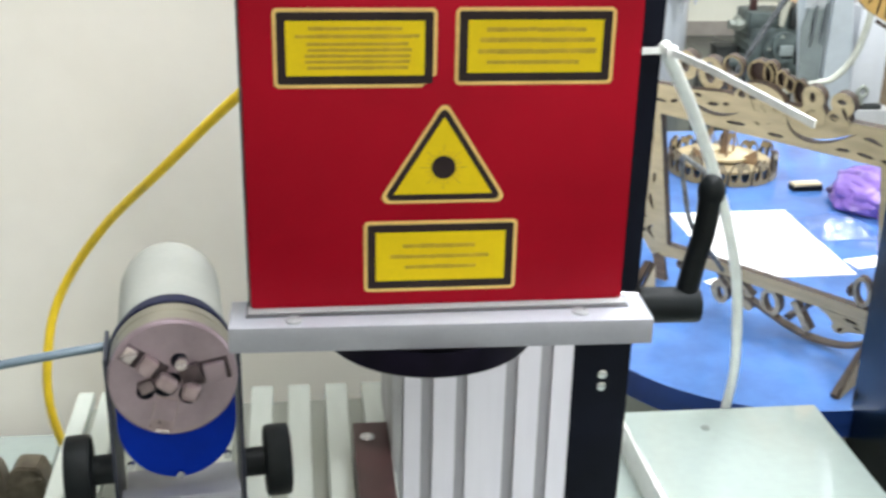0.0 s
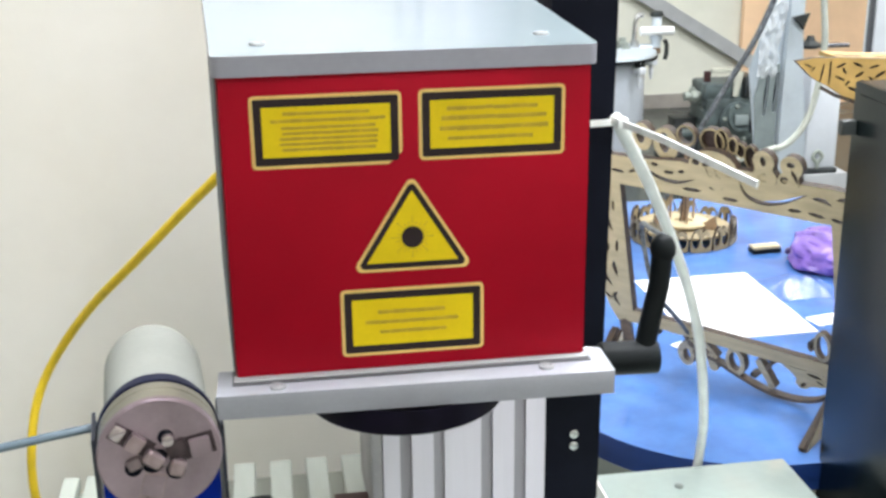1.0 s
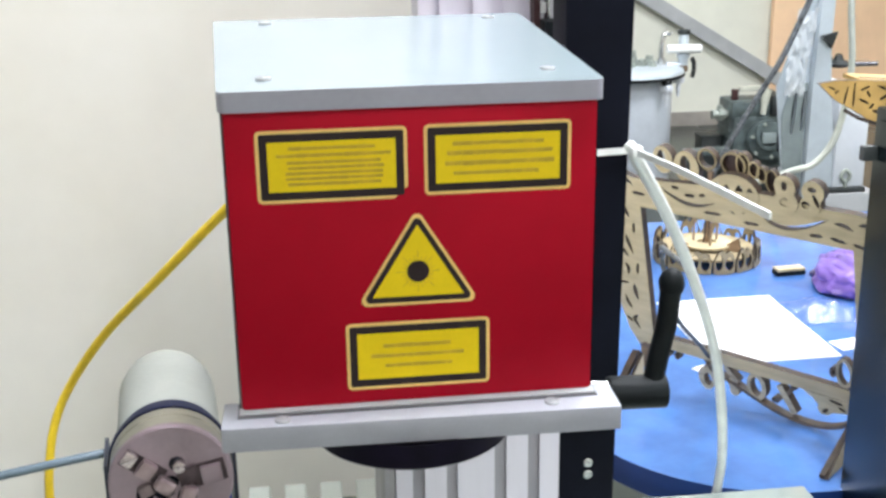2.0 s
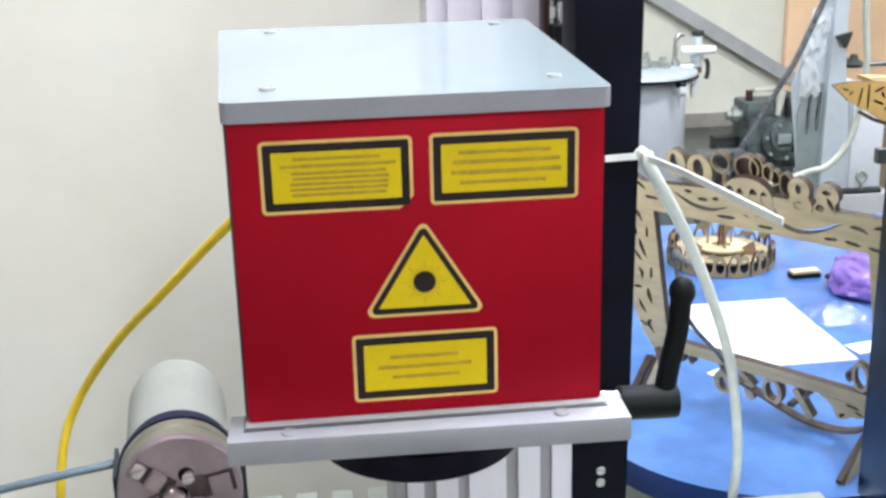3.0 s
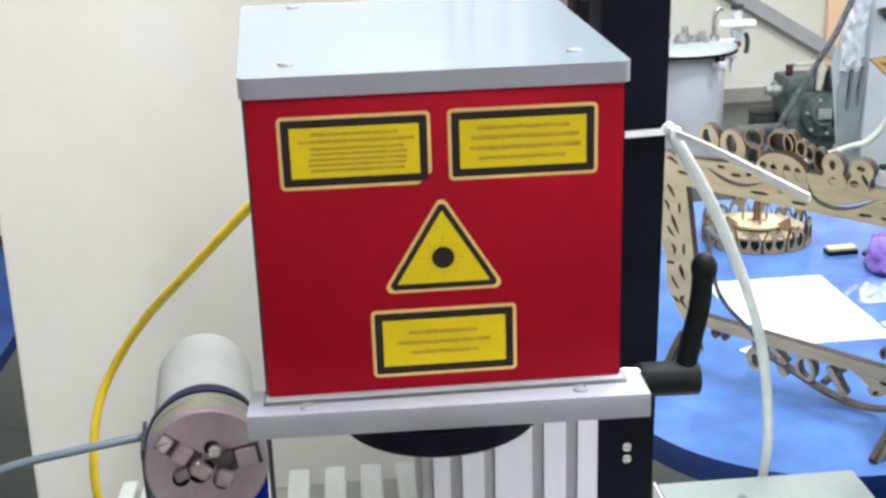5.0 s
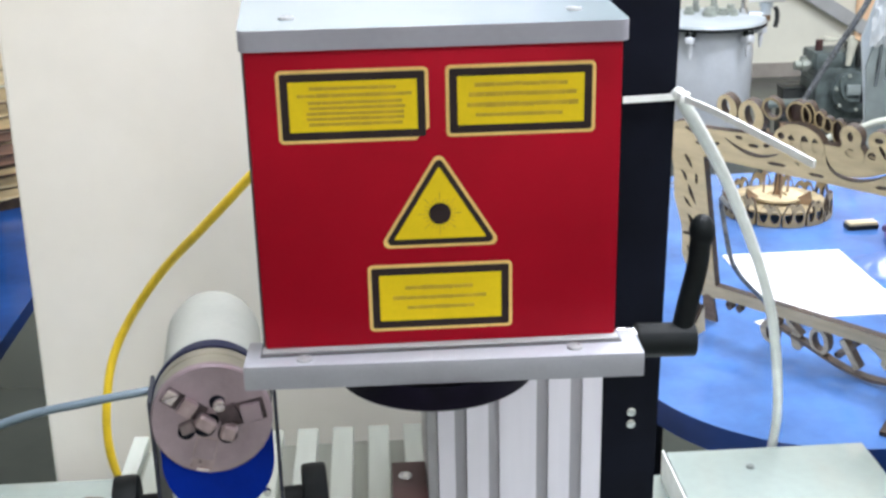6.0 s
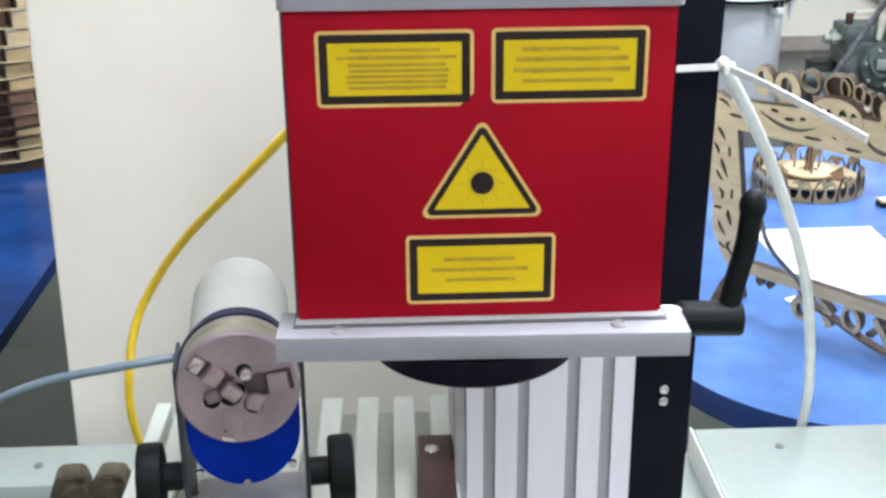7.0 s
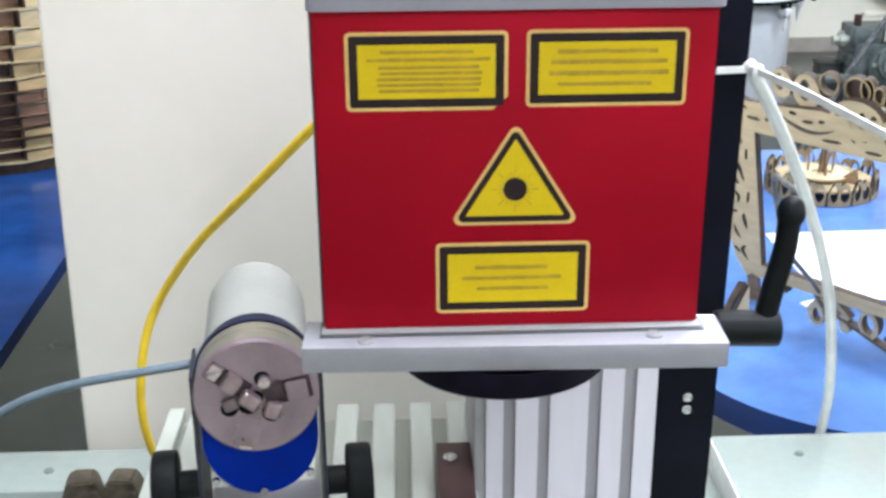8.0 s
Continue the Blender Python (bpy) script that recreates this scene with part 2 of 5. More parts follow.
# ---- mesh helpers ----
def box(bm, x0, x1, y0, y1, z0, z1, bevel=0.0, seg=2):
    r = bmesh.ops.create_cube(bm, size=1.0)
    vs = r["verts"]
    for v in vs:
        v.co = Vector((x0 if v.co.x < 0 else x1, y0 if v.co.y < 0 else y1, z0 if v.co.z < 0 else z1))
    if bevel:
        es = {e for v in vs for e in v.link_edges}
        bmesh.ops.bevel(bm, geom=list(es), offset=bevel, segments=seg, profile=0.6, affect="EDGES", clamp_overlap=True)


def cyl(bm, p0, p1, r0, r1=None, seg=24, bevel=0.0):
    p0, p1 = Vector(p0), Vector(p1)
    d = p1 - p0
    m = Matrix.Translation((p0 + p1) / 2) @ d.to_track_quat("Z", "Y").to_matrix().to_4x4()
    r = bmesh.ops.create_cone(bm, cap_ends=True, segments=seg, radius1=r0, radius2=r0 if r1 is None else r1, depth=d.length, matrix=m)
    if bevel:
        vs = set(r["verts"])
        es = [e for e in bm.edges if e.verts[0] in vs and e.verts[1] in vs and any(len(f.verts) > 4 for f in e.link_faces)]
        bmesh.ops.bevel(bm, geom=es, offset=bevel, segments=2, profile=0.6, affect="EDGES", clamp_overlap=True)


def ball(bm, c, r, sx=1, sy=1, sz=1, seg=16):
    bmesh.ops.create_uvsphere(bm, u_segments=seg, v_segments=seg // 2, radius=r, matrix=Matrix.Translation(c) @ Matrix.Diagonal((sx, sy, sz, 1)))


def smooth_line(points, n=8):
    pts = [Vector(p) for p in points]
    pts = [2 * pts[0] - pts[1]] + pts + [2 * pts[-1] - pts[-2]]
    out = []
    for i in range(1, len(pts) - 2):
        a, b, c, d = pts[i - 1:i + 3]
        for k in range(n):
            t = k / n
            out.append(0.5 * (2 * b + (c - a) * t + (2 * a - 5 * b + 4 * c - d) * t * t + (3 * b - a - 3 * c + d) * t ** 3))
    out.append(pts[-2])
    return out


def sweep(bm, points, r, seg=10, n=8, flat=None):
    """A round cable, or with flat=(width, thickness) a strap, along a smooth line."""
    line = smooth_line(points, n) if n > 1 else [Vector(p) for p in points]
    rings, up = [], Vector((0, 0, 1))
    side = None
    for i, p in enumerate(line):
        d = (line[min(i + 1, len(line) - 1)] - line[max(i - 1, 0)]).normalized()
        s = d.cross(up) if side is None else side - d * side.dot(d)
        if s.length < 0.05:
            s = d.cross(Vector((0, 1, 0)))
        s.normalize()
        side = s
        u = s.cross(d)
        if flat:
            w, h = flat
            prof = [(-w / 2, -h / 2), (w / 2, -h / 2), (w / 2, h / 2), (-w / 2, h / 2)]
        else:
            prof = [(r * math.cos(2 * math.pi * k / seg), r * math.sin(2 * math.pi * k / seg)) for k in range(seg)]
        rings.append([bm.verts.new(p + u * a + s * b) for a, b in prof])
    k = len(rings[0])
    for a, b in zip(rings, rings[1:]):
        for j in range(k):
            bm.faces.new((a[j], a[(j + 1) % k], b[(j + 1) % k], b[j]))
    bm.faces.new(rings[0][::-1]), bm.faces.new(rings[-1])


def lathe(bm, profile, seg=32, m=Matrix()):
    """Turns (radius, height) pairs about z."""
    rings = []
    for r, z in profile:
        rings.append([bm.verts.new(m @ Vector((max(r, 1e-5) * math.cos(2 * math.pi * k / seg), max(r, 1e-5) * math.sin(2 * math.pi * k / seg), z))) for k in range(seg)])
    for a, b in zip(rings, rings[1:]):
        for j in range(seg):
            bm.faces.new((a[j], a[(j + 1) % seg], b[(j + 1) % seg], b[j]))


def plate(bm, outer, holes, thick, m=Matrix(), side_index=0):
    """A flat sheet in the xz plane with holes cut through, thick along y; its cut edges get material side_index."""
    edges = []
    for loop in [outer] + holes:
        vs = [bm.verts.new((x, 0, z)) for x, z in loop]
        edges += [bm.edges.new((vs[i], vs[(i + 1) % len(vs)])) for i in range(len(vs))]
    r = bmesh.ops.triangle_fill(bm, use_beauty=True, use_dissolve=False, edges=edges)
    faces = [g for g in r["geom"] if isinstance(g, bmesh.types.BMFace)]
    ex = bmesh.ops.extrude_face_region(bm, geom=faces)
    vs = [g for g in ex["geom"] if isinstance(g, bmesh.types.BMVert)]
    bmesh.ops.translate(bm, verts=vs, vec=(0, thick, 0))
    if side_index:
        for f in bm.faces:
            f.normal_update()
            if abs(f.normal.y) < 0.5:
                f.material_index = side_index
    bmesh.ops.transform(bm, matrix=m, verts=bm.verts[:])


def ring(cx, cz, rx, rz=None, n=20, a0=0.0):
    rz = rx if rz is None else rz
    return [(cx + rx * math.cos(a0 + 2 * math.pi * k / n), cz + rz * math.sin(a0 + 2 * math.pi * k / n)) for k in range(n)]


def rounded_rect(x0, x1, z0, z1, r, n=5):
    out = []
    for cx, cz, a in ((x1 - r, z1 - r, 0), (x0 + r, z1 - r, 90), (x0 + r, z0 + r, 180), (x1 - r, z0 + r, 270)):
        for k in range(n + 1):
            t = radians(a + 90 * k / n)
            out.append((cx + r * math.cos(t), cz + r * math.sin(t)))
    return out


def part(name, bm, material, parent=None, label="", smooth=True, kind=""):
    bmesh.ops.recalc_face_normals(bm, faces=bm.faces[:])
    me = bpy.data.meshes.new(name)
    bm.to_mesh(me)
    bm.free()
    for m in material if isinstance(material, (list, tuple)) else (material,):
        me.materials.append(m)
    if smooth:
        me.shade_smooth()
        me.set_sharp_from_angle(angle=radians(35))
    ob = new(name, me)
    if parent is not None:
        ob.parent = parent
    if label or kind:
        tagged(ob, label, kind=kind)
    return ob


def same_mesh(name, ob, parent, m):
    o = new(name, ob.data)
    o.parent = parent
    o.matrix_basis = m
    return o


def thing(name, label, category, m=Matrix(), group=""):
    ob = new(name)
    ob.empty_display_size = 0.05
    ob.matrix_basis = m
    return tagged(ob, label, category, group)


def structure(name, bm, material, label="", smooth=False):
    return tagged(part(name, bm, material, None, smooth=smooth), label, name.split("_")[0], kind="structure")


def bmnew():
    return bmesh.new()


# ---- the room ----
X0, X1, Y0, Y1, H = -3.2, 4.5, -3.0, 6.4, 2.95
bm = bmnew(); box(bm, X0 - 0.2, X1 + 0.2, Y0 - 0.2, Y1 + 0.2, -0.2, 0.0)
structure("floor", bm, FLOOR, "grey polished tile floor of the workshop")
bm = bmnew(); box(bm, X0 - 0.2, X1 + 0.2, Y0 - 0.2, Y1 + 0.2, H, H + 0.2)
structure("ceiling", bm, CEIL, "plain white painted ceiling")
bm = bmnew(); box(bm, X0 - 0.2, X1 + 0.2, Y1, Y1 + 0.2, 0, H)
structure("wall_north", bm, FARWALL, "cream painted far wall")
bm = bmnew(); box(bm, X0 - 0.2, X1 + 0.2, Y0 - 0.2, Y0, 0, H)
structure("wall_south", bm, FARWALL, "cream painted wall")
bm = bmnew(); box(bm, X0 - 0.2, X0, Y0, Y1, 0, H)
structure("wall_west", bm, FARWALL, "cream painted side wall")
bm = bmnew()
box(bm, X1, X1 + 0.2, Y0, -2.3, 0, H), box(bm, X1, X1 + 0.2, 0.9, Y1, 0, H)
box(bm, X1, X1 + 0.2, -2.3, 0.9, 0, 1.05), box(bm, X1, X1 + 0.2, -2.3, 0.9, 2.35, H)
structure("wall_east", bm, FARWALL, "cream painted side wall with an added window opening")
# Window added in the unseen east wall to hold the side light
win = tagged(new("window_unseen"), "unseen plain window added to the side wall", "window", kind="structure")
bm = bmnew()
for a, b, c, d in ((-2.3, -2.24, 1.05, 2.35), (0.84, 0.9, 1.05, 2.35), (-2.24, 0.84, 1.05, 1.11), (-2.24, 0.84, 2.29, 2.35), (-0.73, -0.67, 1.11, 2.29)):
    box(bm, X1 + 0.06, X1 + 0.12, a, b, c, d)
part("window_frame", bm, WHITEPLASTIC, win)
bm = bmnew(); box(bm, X1 + 0.085, X1 + 0.091, -2.24, 0.84, 1.11, 2.29)
part("pane", bm, GLASS, win).visible_shadow = False
bm = bmnew(); box(bm, -1.0, X1, Y1 - 0.015, Y1 - 0.001, 0, 0.085)
structure("baseboard", bm, SKIRT, "grey stone skirting at the foot of the far wall")
bm = bmnew(); box(bm, 2.855, X1 - 0.01, Y1 - 0.06, Y1 - 0.016, 0.0, H - 0.02)
structure("backdrop", bm, PEACH, "peach coloured panelling on the far wall")
# sloping grey trim on the far wall
bm = bmnew()
box(bm, -0.95, 0.72, Y1 - 0.075, Y1 - 0.017, -0.040, 0.040, 0.004)
bmesh.ops.transform(bm, matrix=Matrix.Translation((2.42, 0, 0.575)) @ Matrix.Rotation(radians(31), 4, "Y"), verts=bm.verts[:])
structure("trim", bm, TRIM, "sloping grey trim along the far wall")
# Glowing fixtures made up to go with the unseen lamps
for lx, ly, watts in LAMPS:
    lamp = thing("added_ceiling_light", "unseen ceiling light, an added white fluorescent fixture, switched on", "ceiling light", pose(lx, ly, H, 0, 0, 90 if ly < -1.6 else 0), "ceiling lights")
    bm = bmnew(); box(bm, -0.64, 0.64, -0.17, 0.17, -0.05, -0.001, 0.006)
    part("housing", bm, WHITEPLASTIC, lamp)
    bm = bmnew(); box(bm, -0.6, 0.6, -0.14, 0.14, -0.056, -0.0505)
    part("diffuser", bm, LAMPGLOW, lamp, "glowing milky diffuser")

# pillar behind the machine
bm = bmnew(); box(bm, -0.447, 0.30, 0.72, 1.25, 0, H - 0.001, 0.004)
for v in bm.verts:
    if v.co.x < 0:
        v.co.x += 0.016 * (v.co.z - 1.19)
structure("wall_pillar", bm, WALL, "cream plastered pillar behind the marking machine")


# ---- marking machine: base and bed ----
BED = 0.915
base = thing("machine_base", "white steel machine base cabinet", "machine base", pose(0, 0, 0))
bm = bmnew(); box(bm, -0.36, 0.57, -0.25, 0.684, 0.05, 0.735, 0.006)
part("cabinet", bm, PANELWHITE, base)
for fx in (-0.32, 0.53):
    for fy in (-0.2, 0.64):
        bm = bmnew(); cyl(bm, (fx, fy, 0), (fx, fy, 0.05), 0.025)
        part("foot", bm, BLACKPLASTIC, base)

cover = thing("side_cover", "pale white steel cover box with a screw in its lid", "machine cover", pose(0.44, 0.3, 0.735))
bm = bmnew(); box(bm, -0.125, 0.128, -0.45, 0.385, 0.0, 0.030, 0.003)
part("lid", bm, PANELWHITE, cover)
# White edge flange, widened down the side face to brighten it
bm = bmnew(); box(bm, -0.1335, -0.1310, -0.30, 0.372, -0.004, 0.040, 0.0005)
part("flange", bm, WHITEPLASTIC, cover, "thin white edge flange, also brightening the cover's side")


def pan_screw(name, parent, m, r=0.004, h=0.0025, material=STEEL):
    bm = bmnew()
    lathe(bm, [(0, h), (r * 0.45, h), (r * 0.5, h * 0.45), (r * 0.62, h * 0.5), (r * 0.66, h), (r * 0.92, h * 0.8), (r, h * 0.3), (r, -0.0005)], 18, Matrix())
    ob = part(name, bm, material, parent)
    ob.matrix_basis = m
    return ob


pan_screw("screw", cover, pose(-0.031, 0.338, 0.030), 0.0055, 0.002, SCREWGREY)

strip = thing("cable_tray", "pale white steel cable tray with one screw", "cable tray", pose(-0.6, 0.645, 0.735))
bm = bmnew(); box(bm, -0.3, 0.238, -0.045, 0.045, -0.08, 0.030, 0.003)
part("tray_body", bm, PANELWHITE, strip)
pan_screw("screw", strip, pose(0.122, -0.002, 0.030), 0.006, 0.002, SCREWGREY)
# Desk added here; its dark green top fills the area before the tray
desk = thing("added_desk", "added desk with a dark green top beside the machine", "desk", pose(-0.7, 0.1, 0))
bm = bmnew(); box(bm, -0.4, 0.335, -0.5, 0.498, 0.69, 0.715, 0.004)
part("desktop", bm, DESKDARK, desk)
for fx in (-0.36, 0.30):
    for fy in (-0.46, 0.45):
        bm = bmnew(); box(bm, fx - 0.02, fx + 0.02, fy - 0.02, fy + 0.02, 0, 0.69, 0.003)
        part("leg", bm, BLACK, desk)

bed = thing("slotted_bed", "pale aluminium slotted work bed on the machine base", "work bed", pose(0, 0, 0.735))
# Body darker than the slats, so the gaps carry their shade in colour
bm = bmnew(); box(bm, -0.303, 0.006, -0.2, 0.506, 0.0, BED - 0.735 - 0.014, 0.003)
part("bed_body", bm, BEDSHADE, bed)
bm = bmnew(); box(bm, -0.0112, 0.0112, -0.2, 0.514, -0.0135, 0.0, 0.0012, 1)
first = None
for k in range(8):
    x = -0.0065 - 0.0373 * k
    if first is None:
        first = part("slat", bm, BEDALU, bed)
        first.matrix_basis = pose(x, 0, BED - 0.735)
    else:
        same_mesh("slat", first, bed, pose(x, 0, BED - 0.735))

bm = bmnew(); box(bm, -0.302, -0.286, -0.2, 0.514, BED - 0.735 - 0.0135, BED - 0.735, 0.0012, 1)
part("edge_slat", bm, BEDALU, bed)

stop = thing("stop_bar", "dark brown anodised stop bar screwed to the bed", "stop bar", pose(-0.013, 0.0, BED))
bm = bmnew(); box(bm, -0.0185, 0.0138, -0.05, 0.395, 0.0, 0.022, 0.0015)
part("bar", bm, BROWNBAR, stop)
pan_screw("screw", stop, pose(-0.006, 0.368, 0.022), 0.0068, 0.0015)

# ---- marking machine: column ----
col = thing("lifting_column", "aluminium and black steel lifting column of the marking machine", "machine column", pose(0, 0.34, BED))
TOP, LOW = 1.36 - BED, 0.7352 - BED


def slotted_profile(bm, x0, x1, y0, y1, z0, z1, slots, depth):
    """An upright extrusion with open slots in its front face, given as (from, to) in x."""
    pts = [(x0, y0)]
    for a, b in slots:
        lip = (b - a) * 0.10
        pts += [(a, y0), (a, y0 + 0.003), (a - lip, y0 + 0.003), (a - lip, y0 + depth), (b + lip, y0 + depth), (b + lip, y0 + 0.003), (b, y0 + 0.003), (b, y0)]
    pts += [(x1, y0), (x1, y1), (x0, y1)]
    low = [bm.verts.new((x, y, z0)) for x, y in pts]
    high = [bm.verts.new((x, y, z1)) for x, y in pts]
    for i in range(len(pts)):
        j = (i + 1) % len(pts)
        bm.faces.new((low[i], low[j], high[j], high[i]))
    bm.faces.new(low), bm.faces.new(high[::-1])


bm = bmnew()
slotted_profile(bm, 0.0117, 0.162, 0.0, 0.14, LOW, TOP, [(0.027, 0.038), (0.058, 0.068), (0.102, 0.113), (0.133, 0.144)], 0.010)
part("front_profile", bm, ALU, col, smooth=False)
# Grey strips on the slot floors put the slots' shade into colour
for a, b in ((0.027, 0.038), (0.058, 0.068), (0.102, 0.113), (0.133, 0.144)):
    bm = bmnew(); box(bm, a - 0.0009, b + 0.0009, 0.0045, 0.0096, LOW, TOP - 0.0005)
    part("slot_strip", bm, SLOTSHADE, col)
# Grey strip stands in for the shaded side face of the profile
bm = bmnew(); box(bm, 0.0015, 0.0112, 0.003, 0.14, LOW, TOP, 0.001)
part("side_shade_strip", bm, PROFILEGREY, col)
bm = bmnew()
slotted_profile(bm, 0.058, 0.165, 0.165, 0.225, LOW, 0.95, [(0.070, 0.078), (0.092, 0.110), (0.125, 0.139)], 0.010)
part("rear_profile", bm, ALU, col, smooth=False)
bm = bmnew(); box(bm, 0.1613, 0.2202, 0.0, 0.05, LOW, 0.98, 0.0015)
for v in bm.verts:
    if v.co.x > 0.19:
        v.co.x += 0.016 * (v.co.z - 0.385) * (1 if v.co.z < 0.385 else 0.4)
part("side_plate", bm, BLACK, col, "black painted side plate")
for z in (1.009, 0.997):
    pan_screw("screw", col, pose(0.189, -0.0, z - BED, 90, 0, 0), 0.0046, 0.0022)
for x in (0.183, 0.192):
    bm = bmnew(); cyl(bm, (x, 0.17, LOW), (x, 0.17, 0.93), 0.0032)
    part("guide_rod", bm, STEEL, col)
bm = bmnew(); box(bm, 0.166, 0.215, 0.10, 0.19, 0.93, 0.98, 0.003)
part("top_block", bm, BLACK, col)
for z0, z1 in ((0.456, 0.480), (0.502, 0.545)):
    bm = bmnew(); box(bm, 0.173, 0.205, 0.135, 0.160, z0, z1, 0.002)
    part("slide_block", bm, BLACKPLASTIC, col)
bm = bmnew(); box(bm, 0.166, 0.2165, 0.205, 0.209, LOW, 0.98, 0.0003)
part("back_web", bm, PROFILEGREY, col)
bm = bmnew(); box(bm, 0.1655, 0.172, 0.150, 0.200, LOW, 0.98, 0.001)
part("dark_strip", bm, BROWNBAR, col)
# Small white block in the gap beside the rear profile
bm = bmnew(); box(bm, 0.167, 0.178, 0.152, 0.156, 0.486, 0.496, 0.001)
part("white_square", bm, WHITEPLASTIC, col, "small white square block")
bm = bmnew(); box(bm, 0.005, 0.155, -0.012, -0.0002, 0.34, 0.44, 0.002)
part("carriage", bm, BLACK, col)

# ---- marking head ----
head = thing("marking_head", "red laser marking head with yellow warning labels and grey lid", "laser head", pose(0, 0, 1.226))


def lean(bm):
    """The head droops a little towards its nose and is turned a little on its clamp."""
    for v in bm.verts:
        v.co = Vector((v.co.x - 0.052 * v.co.y, v.co.y, v.co.z + 0.072 * v.co.y))


bm = bmnew(); box(bm, -0.1015, 0.0998, 0.0, 0.186, 0.0150, 0.186, 0.0025); lean(bm)
part("housing", bm, RED, head)
bm = bmnew(); box(bm, -0.1026, -0.1017, 0.003, 0.184, 0.0150, 0.186, 0.0004); lean(bm)
part("side_panel", bm, GASKET, head)
# Black strip puts the shading of the right edge into colour
bm = bmnew(); box(bm, 0.1000, 0.1012, 0.004, 0.184, 0.0150, 0.186, 0.0004); lean(bm)
part("side_panel", bm, BLACK, head)
bm = bmnew()
plate(bm, rounded_rect(-0.1038, 0.1022, -0.004, 0.190, 0.005), [], 0.0110, side_index=1)
bmesh.ops.transform(bm, matrix=Matrix(((1, 0, 0, 0), (0, 0, 1, 0), (0, 1, 0, 0.1862), (0, 0, 0, 1))), verts=bm.verts[:])
lean(bm)
part("lid", bm, [LIDGREY, LIDEDGE], head, "pale grey painted lid")
for x, y in ((-0.078, 0.022), (0.078, 0.024), (-0.070, 0.176), (0.078, 0.176)):
    pan_screw("lid_screw", head, pose(x - 0.052 * y, y, 0.1973 + 0.072 * y), 0.0044, 0.0012, SCREWDULL)
bm = bmnew(); box(bm, -0.1125, 0.1125, -0.021, 0.013, -0.0016, 0.0132, 0.0012)
bp_ob = part("base_plate", bm, SILVER, head, "silver anodised base plate")
bp_ob.matrix_basis = pose(0, 0, 0.0005, 0, 0, -1.2)
bm = bmnew(); box(bm, -0.1040, 0.1020, -0.0072, 0.012, 0.0138, 0.0144)
part("gasket", bm, GASKET, head)
bm = bmnew(); box(bm, -0.1030, 0.1010, -0.0050, 0.012, 0.0145, 0.0157, 0.0004, 1)
part("gasket_lip", bm, TRIM, head, "pale grey sealing lip")
for x in (-0.079, 0.074):
    pan_screw("base_screw", head, pose(x, -0.0125, 0.0138), 0.0045, 0.0018, SCREWDULL)
bm = bmnew(); box(bm, -0.05, 0.07, 0.180, 0.3278, 0.04, 0.13, 0.002)
part("mounting_arm", bm, BLACK, head)
bm = bmnew(); box(bm, -0.06, 0.06, 0.0135, 0.16, 0.002, 0.0148, 0.001)
part("galvo_plate", bm, SILVER, head)
bm = bmnew()
lathe(bm, [(0.0, -0.0175), (0.048, -0.0175), (0.050, -0.0165), (0.0585, -0.0165), (0.0602, -0.0150), (0.0602, -0.0005)], 72, Matrix.Translation((-0.003, 0.034, 0)))
part("field_lens", bm, LENS, head, "black round field lens barrel")


print_rnd = random.Random(11)


def worn_corner(outline, cut):
    """Clips the lower corner at the outline's positive x end, as a peeled label has it."""
    if not cut:
        return outline
    x1, z0 = max(p[0] for p in outline), min(p[1] for p in outline)
    keep = [p for p in outline if (x1 - p[0]) + (p[1] - z0) * 1.1 > cut]
    i = next(i for i in range(len(keep)) if keep[i][0] < 0 and keep[i][1] <= z0 + 1e-6)
    return keep[:i + 1] + [(x1 - cut, z0), (x1 - cut * 0.55, z0 + cut * 0.42), (x1, z0 + cut * 0.9)] + keep[i + 1:]


def label_sheet(x0, x1, z0, z1, bars, rot=0.0, peeled=0.0):
    cx, cz = (x0 + x1 - 0.0008) / 2, (z0 + z1 + 0.0008) / 2
    w, h = (x1 - x0) / 2 + 0.0006, (z1 - z0) / 2 + 0.0005
    bm = bmnew(); plate(bm, worn_corner(rounded_rect(-w, w, -h, h, 0.0028), peeled), [], 0.0004)
    sheet = part("warning_label", bm, YELLOWRIM, head, "yellow warning label with black border")
    sheet.matrix_basis = pose(cx, -0.0005, cz, 0, rot, 0)
    bm = bmnew(); plate(bm, worn_corner(rounded_rect(-w + 0.0019, w - 0.0019, -h + 0.0019, h - 0.0019, 0.0012), 0.0), [rounded_rect(-w + 0.0062, w - 0.0062, -h + 0.0062, h - 0.0062, 0.0003)], 0.0002)
    o = part("border", bm, INK, sheet); o.matrix_basis = pose(0, -0.00025, 0)
    bm = bmnew(); plate(bm, rounded_rect(-w + 0.0062, w - 0.0062, -h + 0.0062, h - 0.0062, 0.0003), [], 0.0002)
    o = part("field", bm, YELLOWSTICK, sheet); o.matrix_basis = pose(0, -0.0002, 0)
    for bx, bz, bw, bh in bars:
        bm = bmnew()
        x = -bw / 2
        while x < bw / 2 - 0.002:
            w = min(print_rnd.uniform(0.004, 0.012), bw / 2 - x)
            box(bm, x, x + w, -0.0001, 0.0001, -bh * print_rnd.uniform(0.7, 0.95), bh * print_rnd.uniform(0.75, 1.05))
            x += w + 0.0002
        o = part("print_line", bm, INKFAINT, sheet); o.matrix_basis = pose(bx, -0.00035, bz)


